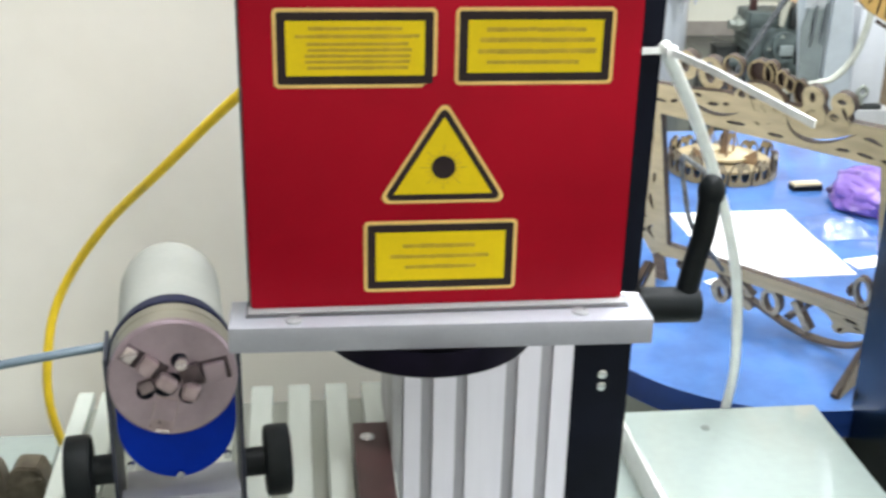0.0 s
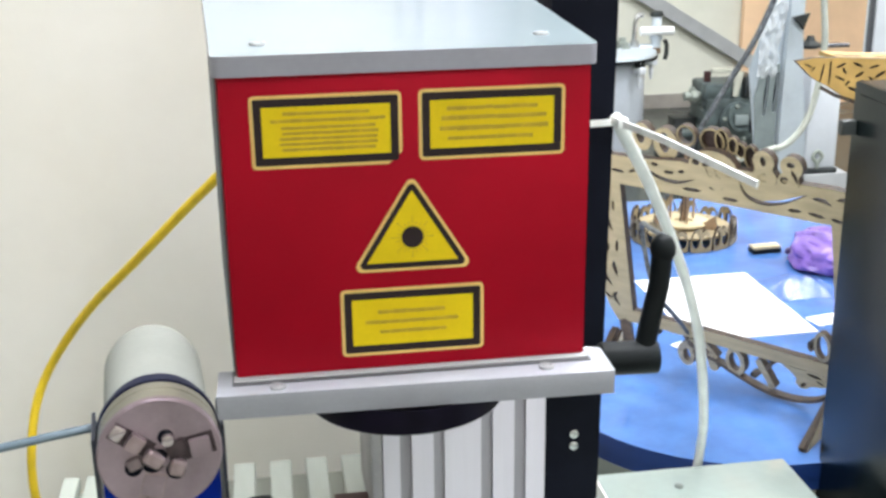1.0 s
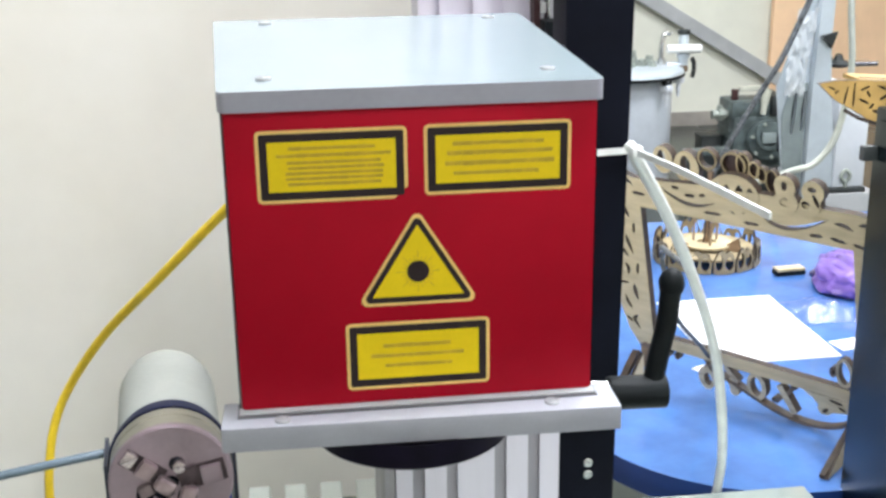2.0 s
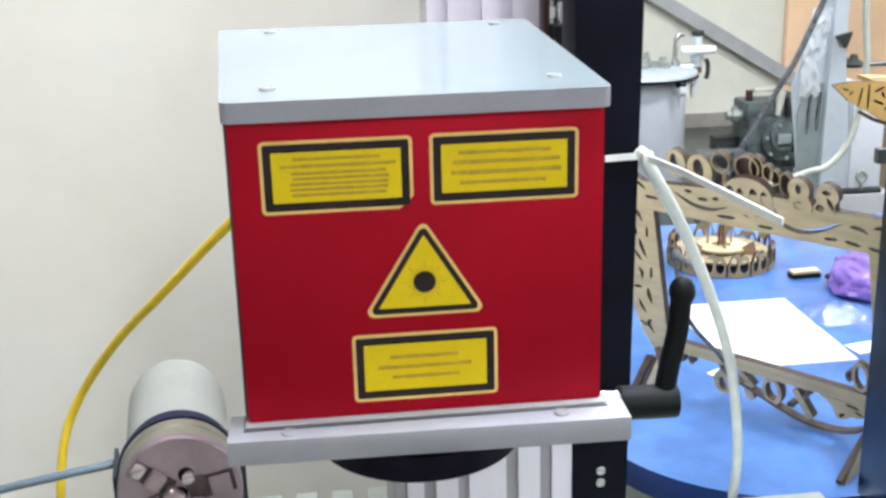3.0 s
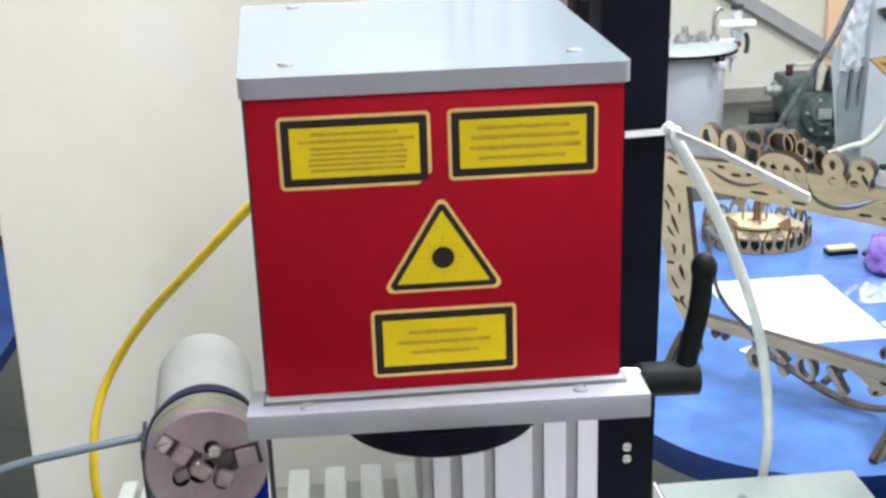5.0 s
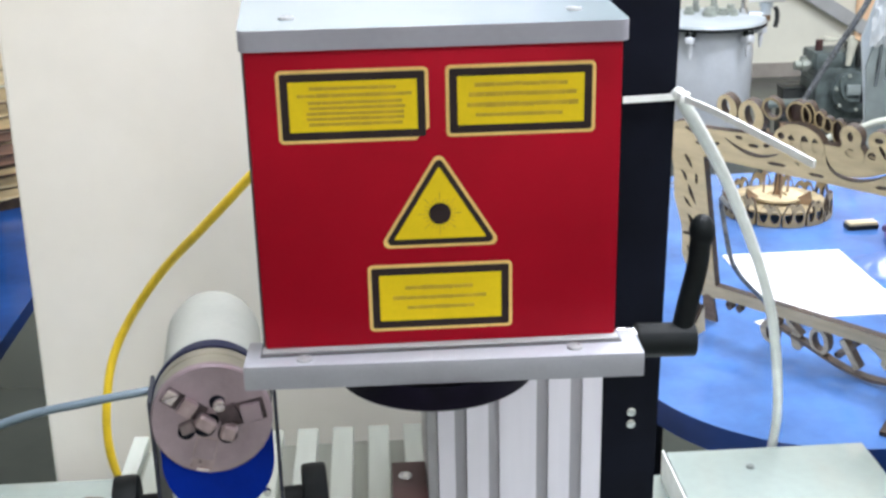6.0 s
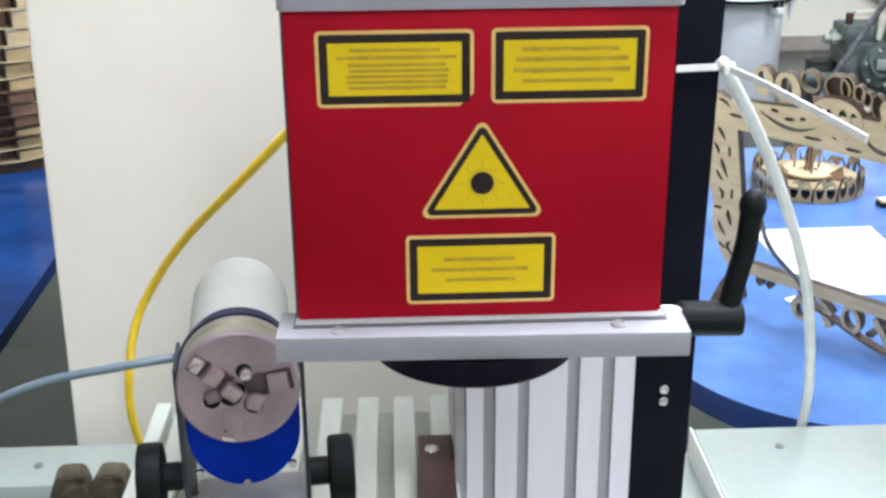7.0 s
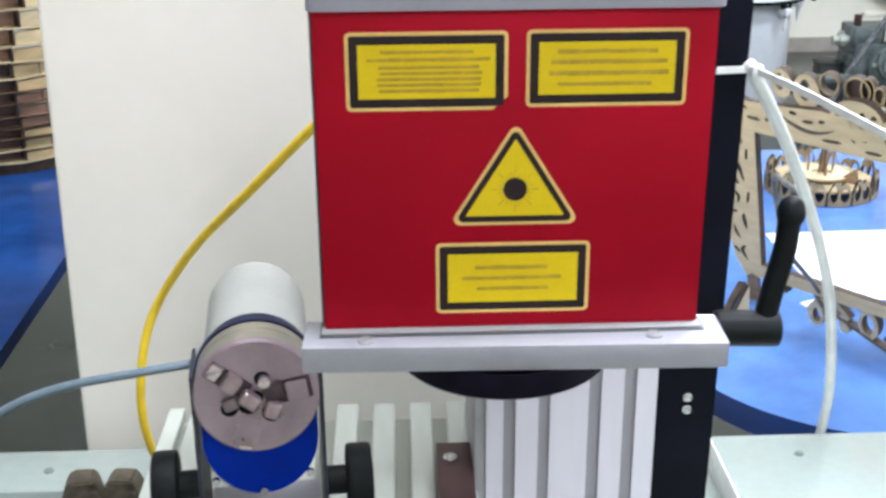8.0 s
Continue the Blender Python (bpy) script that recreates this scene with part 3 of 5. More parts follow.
label_sheet(-0.0845, -0.0050, 0.1355, 0.1742, [(0.0, 0.0098, 0.046, 0.0010), (0.001, 0.0060, 0.061, 0.0011), (0.001, 0.0022, 0.050, 0.0010), (0.002, -0.0008, 0.051, 0.0010), (0.001, -0.0038, 0.052, 0.0010), (0.001, -0.0066, 0.052, 0.0010), (0.001, -0.0096, 0.050, 0.0011)], 0.0, 0.0075)
label_sheet(0.0053, 0.0848, 0.1365, 0.1745, [(0.0, 0.0085, 0.050, 0.0012), (0.001, 0.0032, 0.058, 0.0013), (0.001, -0.0025, 0.060, 0.0014), (-0.001, -0.0080, 0.047, 0.0012)])
label_sheet(-0.0405, 0.0395, 0.0240, 0.0630, [(0.0, 0.0060, 0.040, 0.0013), (0.0, 0.0000, 0.054, 0.0013), (0.0, -0.0060, 0.038, 0.0012)])


def rounded_triangle(half, h, r, n=6):
    """Corners at (-half, 0), (half, 0), (0, h), rounded by arcs of radius r."""
    corners = [Vector((-half, 0)), Vector((half, 0)), Vector((0, h))]
    out = []
    for i in range(3):
        p, a, b = corners[i], corners[i - 1], corners[(i + 1) % 3]
        u, v = (a - p).normalized(), (b - p).normalized()
        turn = math.acos(max(-1, min(1, u.dot(v))))
        c = p + (u + v).normalized() * (r / math.sin(turn / 2))
        t0, t1 = p + u * (r / math.tan(turn / 2)), p + v * (r / math.tan(turn / 2))
        a0, a1 = math.atan2(*(t0 - c).yx), math.atan2(*(t1 - c).yx)
        while a1 < a0:
            a1 += 2 * math.pi
        for k in range(n + 1):
            t = a0 + (a1 - a0) * k / n
            out.append((c.x + r * math.cos(t), c.y + r * math.sin(t)))
    return out


bm = bmnew(); plate(bm, rounded_triangle(0.0345, 0.0555, 0.0035), [], 0.0004)
tri_ob = part("warning_triangle", bm, YELLOWRIM, head, "yellow triangular laser warning label")
tri_ob.matrix_basis = pose(-0.0003, -0.0005, 0.0737)
inset = lambda d, r: [(x, z + d) for x, z in rounded_triangle(0.0345 - 1.75 * d, 0.0555 - 2.82 * d, r)]
bm = bmnew(); plate(bm, inset(0.0018, 0.0026), [inset(0.0050, 0.0004)], 0.0002)
o = part("border", bm, INK, tri_ob); o.matrix_basis = pose(0, -0.00025, 0)
bm = bmnew(); plate(bm, inset(0.0050, 0.0004), [], 0.0002)
o = part("field", bm, YELLOWSTICK, tri_ob); o.matrix_basis = pose(0, -0.0002, 0)
bm = bmnew(); plate(bm, ring(0, 0.0195, 0.0062, n=28), [], 0.0002)
o = part("sunburst_disc", bm, INK, tri_ob); o.matrix_basis = pose(0, -0.00045, 0)
bm = bmnew()
for k in range(24):
    a = 2 * math.pi * k / 24
    r1 = 0.0122 if k % 3 == 0 else (0.0095 if k % 3 == 1 else 0.0088)
    c, s = math.cos(a), math.sin(a)
    w = 0.00022
    vs = [bm.verts.new((x, 0, z + 0.0195)) for x, z in ((0.0058 * c - w * s, 0.0058 * s + w * c), (0.0058 * c + w * s, 0.0058 * s - w * c), (r1 * c + w * s, r1 * s - w * c), (r1 * c - w * s, r1 * s + w * c))]
    bm.faces.new(vs)
o = part("rays", bm, INKFAINT, tri_ob, smooth=False); o.matrix_basis = pose(0, -0.0004, 0)

# clamp lever on the head's side
lever = part("clamp_lever", (lambda b: (cyl(b, (0.0, 0, 0), (0.0365, 0, -0.001), 0.0105, seg=28, bevel=0.0015), b)[1])(bmnew()), BLACKPLASTIC, head, "black plastic clamping lever")
lever.matrix_basis = pose(0.1185, 0.03, -0.003)
bm = bmnew()
sweep(bm, [(0.027, 0, -0.004), (0.0315, 0.002, 0.02), (0.037, 0.004, 0.045), (0.039, 0.006, 0.066)], 0.0065, 14)
ball(bm, (0.0394, 0.006, 0.067), 0.0080, 1, 1, 1.25)
part("lever_arm", bm, BLACKPLASTIC, lever)
bm = bmnew(); cyl(bm, (-0.019, 0, 0.004), (0.002, 0, 0.002), 0.0055)
part("stud", bm, STEEL, lever)

# ---- rotary chuck fixture, its own y axis points backwards along the spindle ----
rot = thing("rotary_chuck", "rotary fixture with three-jaw steel chuck and blue body on the bed", "rotary chuck", pose(-0.172, 0.225, BED, 0, 0, 6))
AX = 1.081 - BED
R = 0.0478
back = Matrix.Translation((0, 0, AX)) @ Matrix.Rotation(radians(-90), 4, "X")
bm = bmnew()
lathe(bm, [(0.0, 0.0), (0.008, 0.0), (0.008, -0.0), (R - 0.0015, 0.0), (R, 0.0015), (R, 0.006)], 56, back)
chuck = part("chuck_body", bm, CHUCK, rot, "worn steel chuck body")
bm = bmnew()
lathe(bm, [(R - 0.002, 0.0062), (R - 0.0006, 0.0062), (R - 0.0006, 0.0215), (R - 0.0014, 0.0220), (R - 0.0014, 0.0232), (R - 0.0006, 0.0237), (R - 0.0006, 0.034), (R - 0.004, 0.036)], 56, back)
part("chuck_rim", bm, CHUCKSIDE, chuck, "bright steel rim")
bm = bmnew(); cyl(bm, (0, -0.0008, AX), (0, 0.02, AX), 0.0055, seg=24)
part("bore", bm, BLACK, chuck, "dark spindle bore")


def face_block(name, material, angle, r0, r1, half, tall, label="", bevel=0.0012):
    """A block on the chuck's face along a spoke, from r0 to r1."""
    bm = bmnew(); box(bm, r0, r1, -tall, 0.001, -half, half, bevel)
    ob = part(name, bm, material, chuck, label)
    ob.matrix_basis = Matrix.Translation((0, 0, AX)) @ Matrix.Rotation(radians(-angle), 4, "Y")


def face_disc(name, material, x, z, r, tall, label=""):
    bm = bmnew(); cyl(bm, (x, -tall, AX + z), (x, 0.001, AX + z), r, seg=22, bevel=min(0.0012, tall * 0.4))
    part(name, bm, material, chuck, label)


face_block("jaw_slot", JAWSLOT, 142, 0.008, 0.0436, 0.0072, 0.0006, "dark jaw guide slot", 0)
face_block("jaw", JAWSTEEL, 141, 0.0165, 0.0298, 0.0070, 0.0075, "stepped steel jaw", 0.0022)
# Brighter steel paints the highlight on this step
face_block("jaw_step", JAWBRIGHT, 141, 0.0335, 0.0438, 0.0064, 0.0050, "jaw step painted bright as a highlight", 0.0026)
face_block("jaw_slot", JAWSLOT, 10, 0.006, 0.0425, 0.0092, 0.0006, "dark jaw guide slot", 0)
face_block("jaw", JAWSLOT, 20, 0.0060, 0.0220, 0.0066, 0.0045, "dark jaw block")
face_block("jaw_step", CHUCK, 8, 0.0230, 0.0392, 0.0080, 0.0040, "stepped dull steel jaw", 0.0018)
face_block("jaw_slot", JAWSTEEL, 254, 0.0150, 0.0440, 0.0088, 0.0005, "dull jaw guide slot", 0)
face_block("jaw", CHUCK, 254, 0.0170, 0.0350, 0.0080, 0.0014, "flush steel jaw")
# Small bright block paints a glint at the jaw's outer end
face_block("jaw_step", JAWBRIGHT, 256, 0.0425, 0.0462, 0.0055, 0.0014, "jaw step painted bright as a highlight")
# Black discs, offset behind noses and pin, show as dark crescents
for x, z, wide, high, turn, h, m in ((-0.0050, -0.0002, 0.0082, 0.0062, 38, 0.0095, JAWSTEEL), (0.0122, -0.0092, 0.0064, 0.0070, 20, 0.0100, JAWSTEEL), (-0.0195, -0.0035, 0.0062, 0.0052, -20, 0.0050, JAWDULL)):
    face_disc("dark_backing_disc", BLACK, x - 0.0012, z - 0.0046, max(wide, high) * 1.08, 0.0010)
    bm = bmnew(); box(bm, -wide, wide, -h, 0.001, -high, high, 0.0044, 3)
    part("jaw_nose", bm, m, chuck, "rounded steel jaw nose").matrix_basis = pose(x, 0, AX + z, 0, turn, 0)
face_disc("dark_backing_disc", BLACK, 0.0052, 0.0152, 0.0062, 0.0008)
face_disc("jaw_pin", JAWBRIGHT, 0.0067, 0.0140, 0.0050, 0.0060, "round steel jaw pin")
# blue body with a round belly
bm = bmnew()
w, zc = 0.0462, AX - 0.058
outline = [(w, AX + 0.0)] + [(w * math.cos(t), zc + 0.0515 * math.sin(t)) for t in [-math.pi * k / 24 for k in range(25)]] + [(-w, AX + 0.0)]
outline += [(w * math.cos(t), AX + 0.85 * w * math.sin(t)) for t in [math.pi - math.pi * k / 24 for k in range(1, 24)]]
plate(bm, outline, [], 0.012, Matrix.Translation((0, 0.0385, 0)))
part("blue_body", bm, BLUE, rot, "glossy blue painted gear housing")
bm = bmnew()
lathe(bm, [(0.0440, 0.0362), (0.0482, 0.0362), (0.0482, 0.0430), (0.0470, 0.0445), (0.0440, 0.0450), (0.0440, 0.058)], 48, back)
part("band", bm, NAVY, rot, "dark blue band")
bm = bmnew()
lathe(bm, [(0.0, 0.195), (0.026, 0.195), (0.034, 0.190), (0.0390, 0.180), (0.0420, 0.165), (0.0425, 0.0595), (0.0, 0.0595)], 48, back)
part("motor_housing", bm, CREAMMOTOR, rot, "cream painted round motor housing")
for sx in (-1, 1):
    bm = bmnew()
    plate(bm, [(0.030, 0.004), (0.125, 0.004), (0.125, 0.05), (0.082, AX + 0.005), (0.030, AX + 0.005)], [], 0.003)
    bmesh.ops.transform(bm, matrix=Matrix(((0, 1, 0, 0.0487 if sx > 0 else -0.0517), (1, 0, 0, 0), (0, 0, 1, 0), (0, 0, 0, 1))), verts=bm.verts[:])
    part("bracket", bm, BRACKET, rot, "dark steel side bracket")
bm = bmnew(); box(bm, -0.047, 0.047, 0.028, 0.125, 0.0, 0.012, 0.001)
part("foot_plate", bm, SILVER, rot)
bm = bmnew(); box(bm, -0.0465, 0.0465, 0.018, 0.036, 0.034, 0.051, 0.001)
part("front_bar", bm, SILVER, rot, "silver cross bar")
for sx in (-1, 1):
    kz = 0.066 if sx < 0 else 0.0595
    bm = bmnew(); cyl(bm, (sx * 0.052, 0.045, kz), (sx * 0.068, 0.045, kz), 0.012, seg=20)
    stub = part("knob_stub", bm, BLACKPLASTIC, rot)
    bm = bmnew()
    cyl(bm, (sx * 0.068, 0.045, kz), (sx * 0.089, 0.045, kz), 0.0295, seg=40, bevel=0.004)
    part("knob", bm, BLACKPLASTIC, stub, "round black hand knob")
for x, z in ((-0.038, 0.072), (0.038, 0.074), (0.0, 0.0600)):
    bm = bmnew(); cyl(bm, (x, 0.0345, z), (x, 0.0384, z), 0.0033, seg=12)
    part("bolt", bm, STEEL, rot)

# spare jaws standing beside the bed
for i, (jx, jr) in enumerate(((-0.409, 6), (-0.368, -4))):
    spare = thing("spare_jaw", "brownish oiled steel chuck jaw standing on end", "chuck jaw", pose(jx, 0.53, 0.735, 0, 0, jr), "spare chuck jaws")
    bm = bmnew()
    plate(bm, [(-0.024, 0), (0.024, 0), (0.022, 0.048), (0.018, 0.072), (0.013, 0.083), (-0.010, 0.084), (-0.017, 0.077), (-0.024, 0.056)], [], 0.03)
    bmesh.ops.bevel(bm, geom=bm.edges[:], offset=0.002, segments=2, affect="EDGES", clamp_overlap=True)
    part("jaw_body", bm, JAWBROWN, spare)

# ---- cables, tube and tie ----
bm = bmnew()
sweep(bm, [(-0.02, 0.32, 1.30), (-0.075, 0.40, 1.29), (-0.135, 0.45, 1.230), (-0.203, 0.50, 1.154), (-0.268, 0.57, 1.076), (-0.317, 0.61, 1.004), (-0.340, 0.61, 0.955), (-0.350, 0.602, 0.900), (-0.352, 0.602, 0.855), (-0.348, 0.608, 0.815), (-0.340, 0.62, 0.77)], 0.0048, 14)
cable = thing("fibre_cable", "bright yellow fibre cable looping down behind the bed", "cable", pose(0, 0, 0))
part("sheath", bm, YELLOWCABLE, cable)
bm = bmnew(); cyl(bm, (-0.340, 0.62, 0.766), (-0.340, 0.62, 0.772), 0.010)
part("grommet", bm, BLACKPLASTIC, cable)
bm = bmnew()
sweep(bm, [(-0.195, 0.33, 1.070), (-0.228, 0.30, 1.074), (-0.274, 0.29, 1.071), (-0.345, 0.29, 1.057), (-0.40, 0.29, 1.031), (-0.47, 0.28, 0.98), (-0.55, 0.26, 0.90), (-0.60, 0.25, 0.80), (-0.62, 0.25, 0.722)], 0.0037, 12)
motor_cable = thing("motor_cable", "pale blue-grey motor cable running off the rotary fixture", "cable", pose(0, 0, 0))
part("sheath", bm, GREYCABLE, motor_cable)
bm = bmnew()
sweep(bm, [(0.2185, 0.338, 1.3035), (0.224, 0.347, 1.297), (0.277, 0.42, 1.225), (0.321, 0.48, 1.156), (0.363, 0.53, 1.077), (0.395, 0.57, 1.003), (0.42, 0.61, 0.927), (0.441, 0.65, 0.846), (0.458, 0.7, 0.766), (0.448, 0.72, 0.60), (0.44, 0.73, 0.40), (0.43, 0.73, 0.0)], 0.0058, 14)
hose = thing("air_hose", "milky white plastic hose hanging from the column", "hose", pose(0, 0, 0))
part("tube", bm, TUBE, hose)
tie = thing("cable_tie", "white nylon cable tie round the black column", "cable tie", pose(0, 0, 0))
bm = bmnew()
sweep(bm, [(0.158, 0.3375, 1.300), (0.19, 0.3372, 1.301), (0.2235, 0.3368, 1.302)], 0, n=4, flat=(0.0055, 0.0016))
part("strap", bm, WHITEPLASTIC, tie)
bm = bmnew(); box(bm, 0.217, 0.2265, 0.326, 0.3365, 1.2975, 1.3065, 0.0012)
part("lock", bm, WHITEPLASTIC, tie)
bm = bmnew()
sweep(bm, [(0.221, 0.330, 1.302), (0.235, 0.28, 1.301), (0.252, 0.22, 1.297), (0.270, 0.158, 1.292)], 0, n=6, flat=(0.0056, 0.0020))
part("tail", bm, WHITEPLASTIC, tie)


# ---- blue tables ----
def table(name, label, outline, m, legs, top=TABLEBLUE, edge=TABLEEDGE, band=0.018):
    t = thing(name, label, "table", m)
    bm = bmnew(); plate(bm, outline, [], 0.022, side_index=1)
    bmesh.ops.transform(bm, matrix=Matrix(((1, 0, 0, 0), (0, 0, 1, 0), (0, 1, 0, 0.728), (0, 0, 0, 1))), verts=bm.verts[:])
    part("tabletop", bm, [top, edge], t, "glossy blue laminate top")
    bm = bmnew(); plate(bm, [(x * 0.998, y * 0.998) for x, y in outline], [], band)
    bmesh.ops.transform(bm, matrix=Matrix(((1, 0, 0, 0), (0, 0, 1, 0), (0, 1, 0, 0.7275 - band), (0, 0, 0, 1))), verts=bm.verts[:])
    part("edge_band", bm, edge, t)
    for x, y in legs:
        bm = bmnew(); cyl(bm, (x, y, 0), (x, y, 0.7275 - band), 0.025)
        part("leg", bm, BLACK, t)
    return t


T = 0.75
table("round_ended_table", "glossy blue round-cornered table", rounded_rect(-0.676, 1.1, -0.756, 0.485, 0.276, 20), pose(1.0, 1.446, 0), [(-0.45, -0.45), (0.8, -0.45), (-0.45, 0.25), (0.8, 0.25)])
table("side_table", "blue laminate table beside the pillar, colour darkened for shade", rounded_rect(-0.7, 0.55, -0.8, 0.9, 0.03, 4), pose(-1.195, 1.65, 0), [(-0.6, -0.7), (0.45, -0.7), (-0.6, 0.8), (0.45, 0.8)], TABLESHADED, SHADEDEDGE, 0.004)

# paper on the table
bm = bmnew(); box(bm, -0.108, 0.113, -0.15, 0.15, 0.0, 0.0012)
sheet = tagged(part("paper_sheet", bm, PAPER), "blank white sheet of paper lying on the blue table", "paper")
sheet.matrix_basis = pose(0.707, 1.262, T + 0.0005, 0, 0, 1)
bm = bmnew(); box(bm, -0.07, 0.07, -0.02, 0.02, 0.0, 0.001)
sheet = tagged(part("paper_strip", bm, PAPER), "narrow white paper strip on the blue table", "paper")
sheet.matrix_basis = pose(0.90, 1.17, T + 0.0005, 0, 0, 12)

# small block
blk = thing("wooden_block", "small plywood block with black underside on the table", "wooden block", pose(0.906, 1.53, T + 0.0005, 0, 0, 4))
bm = bmnew(); box(bm, -0.030, 0.030, -0.013, 0.013, 0.0, 0.009, 0.001)
part("underside", bm, BLACKPLASTIC, blk)
bm = bmnew(); box(bm, -0.029, 0.029, -0.012, 0.012, 0.0092, 0.014, 0.0008)
part("top_layer", bm, PLY, blk)

# round laser-cut stand
stand = thing("plywood_stand", "round laser-cut plywood stand with scalloped gallery and centre post", "plywood stand", pose(0.778, 1.655, T + 0.0005))
bm = bmnew(); plate(bm, ring(0, 0, 0.098, n=40), [], 0.004)
bmesh.ops.transform(bm, matrix=Matrix(((1, 0, 0, 0), (0, 0, 1, 0), (0, 1, 0, 0.022), (0, 0, 0, 1))), verts=bm.verts[:])
part("disc", bm, STANDPLY, stand)
bm = bmnew(); plate(bm, ring(0, 0, 0.052, n=34), [ring(0.0, 0.0, 0.020, n=20)], 0.004)
bmesh.ops.transform(bm, matrix=Matrix(((1, 0, 0, 0), (0, 0, 1, 0), (0, 1, 0, 0.032), (0, 0, 0, 1))), verts=bm.verts[:])
part("inner_disc", bm, PLY, stand, "pale inner ring")
bm = bmnew(); cyl(bm, (0, 0, 0.0262), (0, 0, 0.0318), 0.03)
part("spacer", bm, PLY, stand)
proto = None
for k in range(14):
    a = 360 * k / 14
    m = pose(0, 0, 0, 0, 0, a) @ pose(0, -0.108, 0)
    if proto is None:
        bm = bmnew()
        plate(bm, [(-0.022, 0.002), (-0.012, 0.0), (0.012, 0.0), (0.022, 0.002), (0.0225, 0.026), (0.017, 0.042), (0.009, 0.048), (0.002, 0.042), (-0.004, 0.050), (-0.013, 0.046), (-0.0225, 0.024)],
              [ring(-0.011, 0.025, 0.0080, 0.0165, 12), ring(0.0105, 0.022, 0.0088, 0.0135, 12)], 0.006, side_index=1)
        proto = part("gallery_piece", bm, [STANDPLY, BURNT], stand)
        proto.matrix_basis = m
    else:
        tall = 0.86 + 0.30 * ((k * 7) % 5) / 4
        same_mesh("gallery_piece", proto, stand, m @ Matrix.Diagonal((1.0, 1.0, tall, 1.0)))
for a in (0, 90):
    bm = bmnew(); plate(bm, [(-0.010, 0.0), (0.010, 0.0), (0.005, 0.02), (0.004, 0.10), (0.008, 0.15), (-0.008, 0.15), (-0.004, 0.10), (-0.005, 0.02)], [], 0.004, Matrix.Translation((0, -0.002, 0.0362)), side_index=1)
    part("post", bm, [SHADEWOOD, BURNT], stand).matrix_basis = pose(0, 0, 0, 0, 0, a + 20)
for a in (25, 145, 265):
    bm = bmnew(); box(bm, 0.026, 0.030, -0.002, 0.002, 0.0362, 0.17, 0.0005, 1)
    part("upright", bm, SHADEWOOD, stand).matrix_basis = pose(0, 0, 0, 0, 0, a)
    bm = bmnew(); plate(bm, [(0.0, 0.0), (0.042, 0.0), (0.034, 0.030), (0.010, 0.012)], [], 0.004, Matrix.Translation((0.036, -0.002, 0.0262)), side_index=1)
    part("buttress", bm, [SHADEWOOD, BURNT], stand).matrix_basis = pose(0, 0, 0, 0, 0, a + 50)

# plastic bag with a purple spool
bag = thing("purple_bag", "crumpled purple plastic bag on the blue table", "plastic bag", pose(1.000, 1.422, T + 0.0005, 0, 0, 8))
bm = bmnew()
bmesh.ops.create_icosphere(bm, subdivisions=5, radius=1.0)
for v in bm.verts:
    q = v.co.normalized()
    # folds fan out from the gathered end
    fan = math.atan2(q.x + 0.6, 1.25 - q.y)
    fold = abs(math.sin(fan * 9 + 1.2 * noise.noise(q * 2.0)))
    swell = 0.92 + 0.10 * fold + 0.14 * noise.noise(q * 2.6) + 0.05 * noise.noise(q * 7.0)
    v.co = Vector((q.x * 0.086 * swell * (1.0 - 0.25 * max(0.0, q.y)), q.y * 0.096 * swell, max(0.0, q.z * 0.046 * swell + 0.024)))
part("film", bm, PURPLE, bag)
for place, r in (((-0.052, 0.074, 0.013), 0.0085), ((-0.016, 0.056, 0.056), 0.0095)):
    bm = bmnew(); ball(bm, (0, 0, 0), r, 1.25, 0.9, 0.85, 14)
    part("gathered_end", bm, PURPLEDARK, bag, "dark gathered end of the bag").matrix_basis = pose(*place, 0, 0, 30)
wrap = thing("plastic_bag", "crumpled clear plastic bag lying on the table", "plastic bag", pose(0.875, 1.315, T + 0.001))
bm = bmnew()
bmesh.ops.create_grid(bm, x_segments=26, y_segments=26, size=0.06)
for v in bm.verts:
    q = max(0, 1 - (v.co.length / 0.068) ** 2)
    v.co.z = max(0.0008, 0.024 * q * (0.7 + 0.7 * abs(noise.noise(v.co * 22))) + 0.004 * abs(noise.noise(v.co * 40 + Vector((3, 1, 0)))))
bg = part("film", bm, BAG, wrap)


# ---- ornate plywood frame standing on the table ----
U, V = Vector((0.5869, -0.8091, 0.0296)), Vector((-0.1758, -0.0916, 0.9801))
N = V.cross(U).normalized()
fo = Vector((0.484, 1.074, 0.83)) - 0.078 * V
fm = Matrix(((U.x, N.x, V.x, fo.x), (U.y, N.y, V.y, fo.y), (U.z, N.z, V.z, fo.z), (0, 0, 0, 1)))
frame_ob = thing("ornate_frame", "laser-cut plywood frame with scrollwork standing on the table", "picture frame", fm)


def slit(cx, cz, l, h, a):
    c, s = math.cos(radians(a)), math.sin(radians(a))
    pts = [(-l / 2, 0), (-l / 4, -h / 2), (l / 4, -h / 2), (l / 2, 0), (l / 4, h / 2), (-l / 4, h / 2)]
    return [(cx + x * c - z * s, cz + x * s + z * c) for x, z in pts]


WL, WR, WB, WT = 0.0, 0.348, 0.078, 0.293


